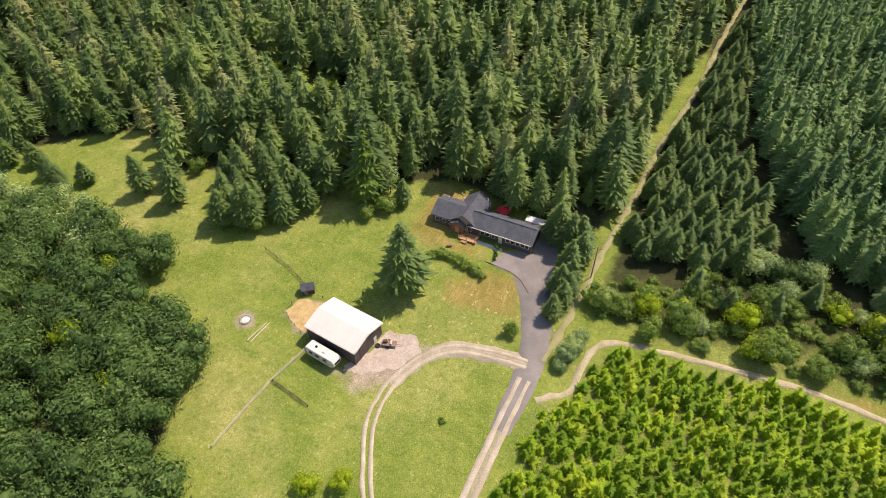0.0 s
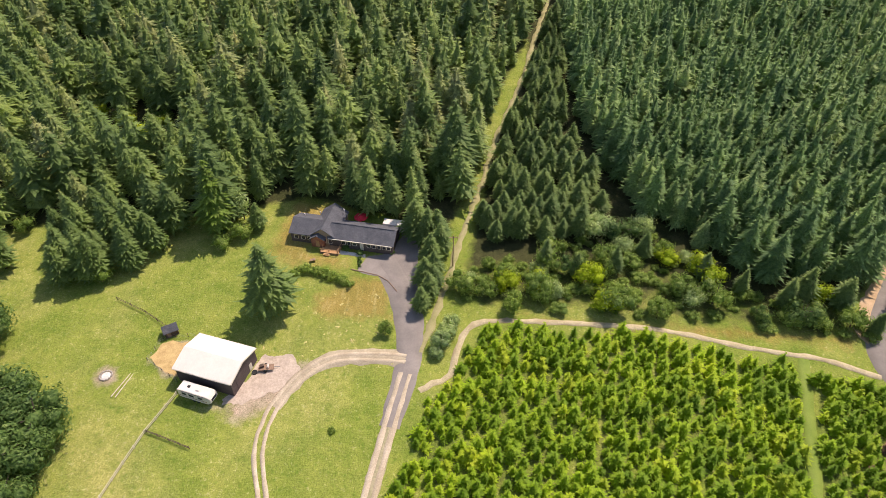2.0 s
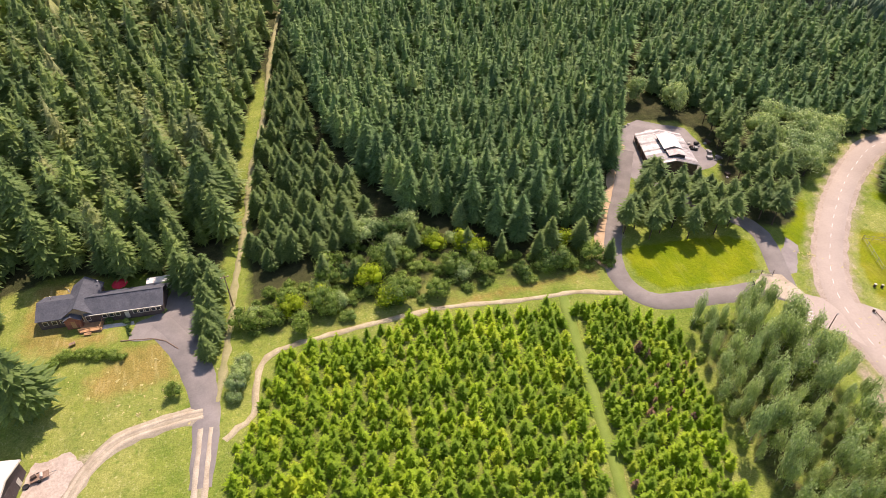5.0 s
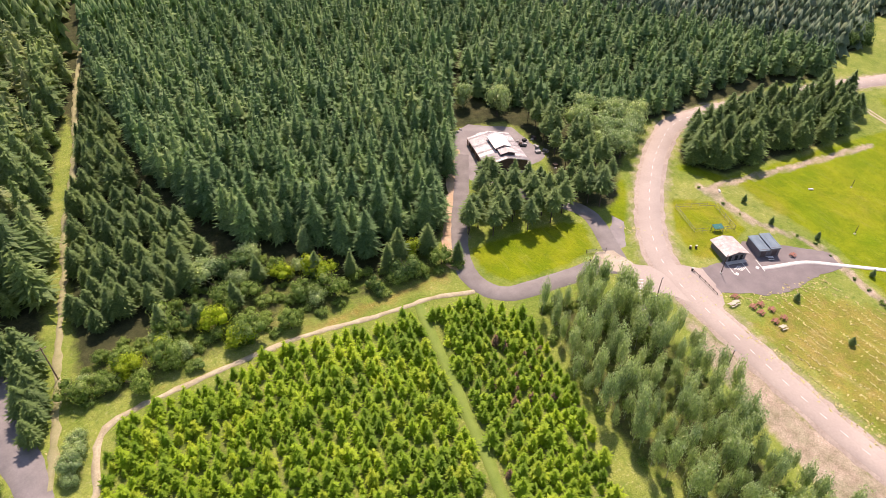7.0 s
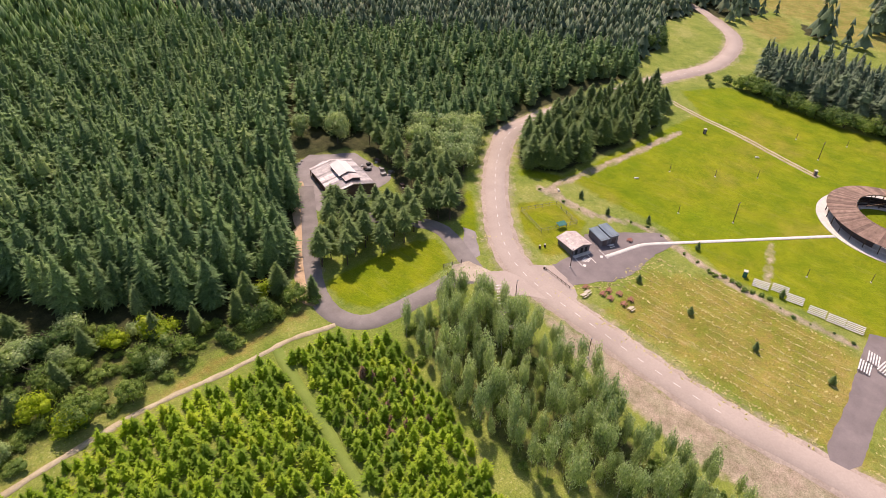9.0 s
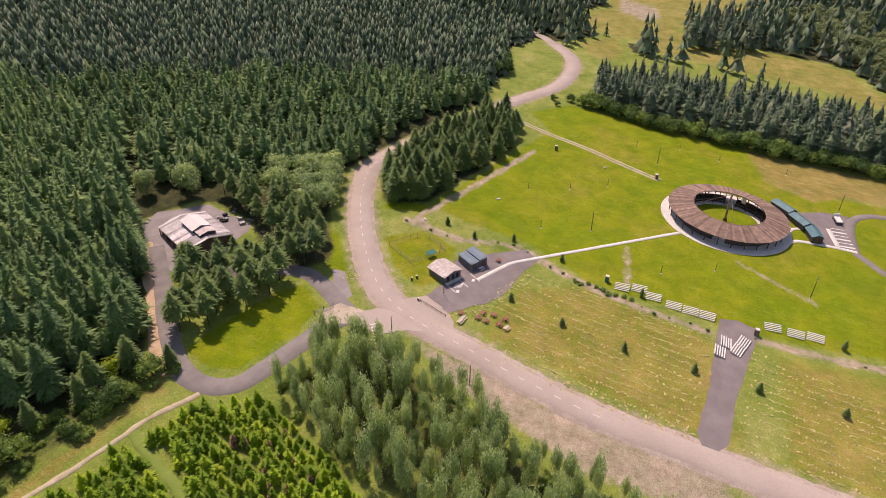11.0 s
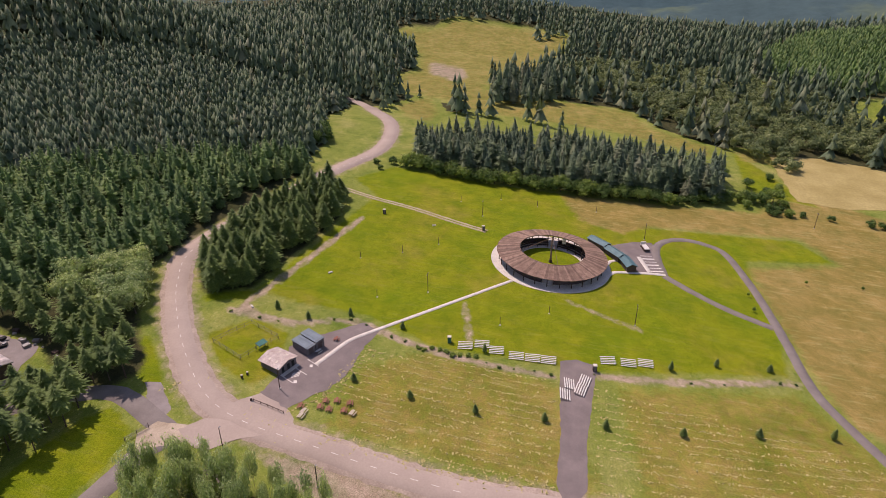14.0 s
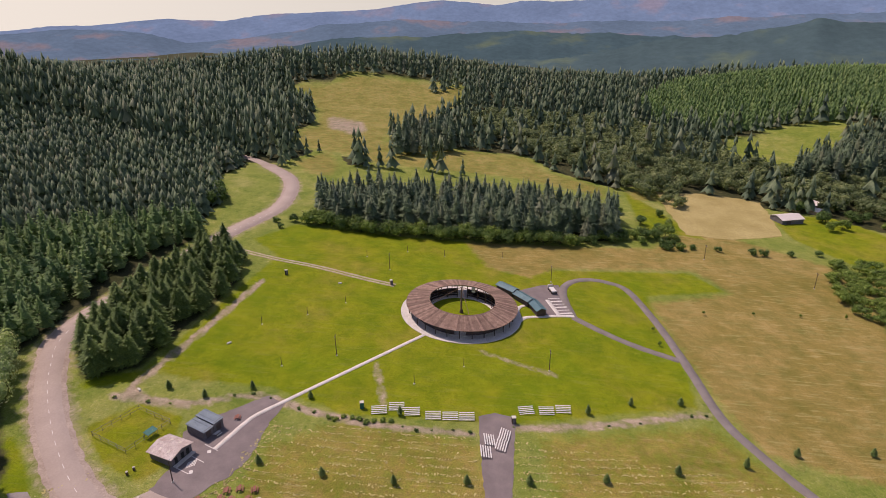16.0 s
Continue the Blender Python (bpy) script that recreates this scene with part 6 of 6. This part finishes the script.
for x, y, h, w in ((197, 124, 11, 12), (189, 119, 12, 13), (181, 114, 12, 12), (204, 130, 12, 12), (194, 132, 13, 14), (184, 127, 13, 14), (177, 120, 12, 12), (188, 140, 14, 14), (178, 134, 14, 13), (160, 160, 15, 11), (172, 170, 14, 10), (152, 172, 12, 9)):
    tree("cottonwood_tree", WILLOW_CROWN, LEAF_TRUNK, x, y, h * 1.1, w, "pale grey-green cottonwood among the firs", "tree", "pale cottonwoods", 0.5)
for x, y, h in ((93, 105, 11), (84, 106, 12), (98.5, 97.5, 8), (80, 104, 10), (70, 107, 9), (62, 112, 9), (48, 118, 9), (22, 112, 10), (30, 110, 8), (40, 112, 9)):
    tree("fir_tree", FIR_CROWN, FIR_TRUNK, x, y, h, h * 1.15, "lone dark fir among the brush", "tree", "firs among the brush")
for x, y, h, w in ((12, 105, 7, 8), (20, 104, 8, 9), (6, 103, 6, 7), (58, 106, 7, 9), (80, 99, 5.5, 8), (86, 99.5, 5, 7)):
    tree("brush_tree", LIME_CROWN if h > 6.5 and x < 30 else BRUSH_CROWN, LEAF_TRUNK, x, y, h, w, "bright green leafy shrub in the brush", "tree", "bright brush", 0.9)

SAPLINGS = ((198.0, 73.8), (195.5, 61.9), (201.7, 49.7), (199.6, 31.4), (204.2, -52.2), (210.5, -66.5), (213.2, -82.7), (170.9, 37.3), (168.7, 20.3), (168.2, 2.0), (170.5, -16.3), (172.6, -32.4), (175.6, -52.4), (181.3, -72.5), (186.5, -92.5), (193.3, -109.4), (196.4, -132.5), (195.5, 3.9))
for x, y in SAPLINGS:
    tree("sapling", FIR_CROWN, FIR_TRUNK, x, y, trng.uniform(2.8, 3.8), 4.2, "young dark conifer planted on the lawn", "tree", "planted saplings")
for x, y in ((278.3, -111.6), (281.3, -133.3), (283.4, -153.6), (286.1, -173.9), (260.3, -86.3), (249.3, -85.9)):
    tree("sapling", BRUSH_CROWN, LEAF_TRUNK, x, y, 2.6, 1.5, "thin young tree planted in the dry field", "tree", "thin saplings")
for bed in (BED, BED_SOUTH):
    for i, (x, y) in enumerate(curve(bed, 5.0)):
        if trng.random() < 0.3:
            continue
        s = trng.uniform(0.6, 1.4)
        tree("bed_shrub", DULL_CROWN if i % 3 else BRUSH_CROWN, None, x + trng.uniform(-1, 1), y + trng.uniform(-1, 1), s, s * 1.4, "small dark shrub on the bare bank", "shrub", "bank shrubs", s * 0.2)
for i in range(9):
    tree("bank_bush", BRUSH_CROWN, None, 191.5 + trng.uniform(-1, 1), 24 - i * 2.2, 1.7, 2.6, "low green bush on the bank", "shrub", "bank bushes", 0.4)
for x, y, s in ((351.8, -118.8, 5), (356, -145, 5), (355, -163, 6), (354, -168, 6), (357, -184, 4.5), (360, -200, 5), (349, 80, 6), (345, 88, 5), (338, 84, 4)):
    tree("field_tree", DULL_CROWN, LEAF_TRUNK, x, y, s, s * 1.05, "dark round tree at the field's edge", "tree", "field edge trees", 0.6)
for i in range(46):
    u = i / 45
    x, y = np.interp(u, [0, 0.25, 0.5, 0.8, 1], [349, 341, 341, 346, 372]), np.interp(u, [0, 0.25, 0.5, 0.8, 1], [72, 42, -5, -65, -122])
    s = trng.uniform(8, 12)
    tree("hedge_tree", DULL_CROWN if i % 3 else BRUSH_CROWN, LEAF_TRUNK, float(x) + trng.uniform(-2, 3), float(y), s, s * 1.15, "rounded broadleaf tree before the fir block", "tree", "trees before the fir block", 0.9)
for i in range(30):
    s = trng.uniform(4, 8)
    tree("hedge_tree", BRUSH_CROWN if i % 2 else DULL_CROWN, LEAF_TRUNK, 352 + trng.uniform(0, 60), -92 - trng.uniform(0, 40), s, s * 1.1, "broadleaf shrub tapering off from the fir block", "tree", "shrubs past the fir block", 0.9)
for i in range(34):
    x, y = trng.uniform(330, 420), trng.uniform(-300, -215)
    if x - 330 < (y + 300) * 0.3:
        continue
    s = trng.uniform(6, 12)
    tree("farm_tree", BRUSH_CROWN if i % 2 else DULL_CROWN, LEAF_TRUNK, x + 40, y - 10, s, s, "leafy green tree round the far farm", "tree", "trees round the far farm", 0.8)
grove("creek_tree", BRUSH_CROWN, LEAF_TRUNK, [(272, -184), (300, -180), (326, -186), (352, -202), (346, -235), (280, -235)], 6.5, 5, 8, 1.2, "bright green broadleaf tree at the field's corner", "trees at the field's corner", 33, 0.5, sink=0.7)
for x, y, h, w in ((372, 128, 12, 12), (380, 133, 13, 12), (366, 131, 11, 11)):
    tree("oak_tree", OAK_CROWN, LEAF_TRUNK, x, y, h, w, "dark rounded oak beside the road bend", "tree", "oaks by the bend", 0.6)

for x, y, h, w in ((-158, 84, 10, 11), (-148, 87, 9, 10), (-139, 86, 9, 10), (-170, 84, 11, 12), (-120, 80, 9, 9), (-128, 62, 8, 9), (-126, 74, 14, 12), (-135, 76, 13, 12), (-112, 68, 14, 9), (-108, 50, 14, 9), (-132, 52, 13, 9), (-146, 78, 13, 13), (-138, 64, 13, 12), (-90, 42, 15, 7)):
    tree("broadleaf_tree", WILLOW_CROWN if w > 9 else LIME_CROWN, LEAF_TRUNK, x, y, h, w, "paler green broadleaf tree at the oaks' edge", "tree", "pale trees by the oaks", 0.8)
for x, y, h, w in ((-98, 150, 8, 9), (-106, 155, 9, 9), (-172, 122, 7, 8), (-60, 116, 7, 8), (-64, 112, 6, 7)):
    tree("broadleaf_tree", LIME_CROWN if y > 149 else BRUSH_CROWN, LEAF_TRUNK, x, y, h, w, "bright green broadleaf tree in a forest gap", "tree", "bright trees in the gap", 0.8)
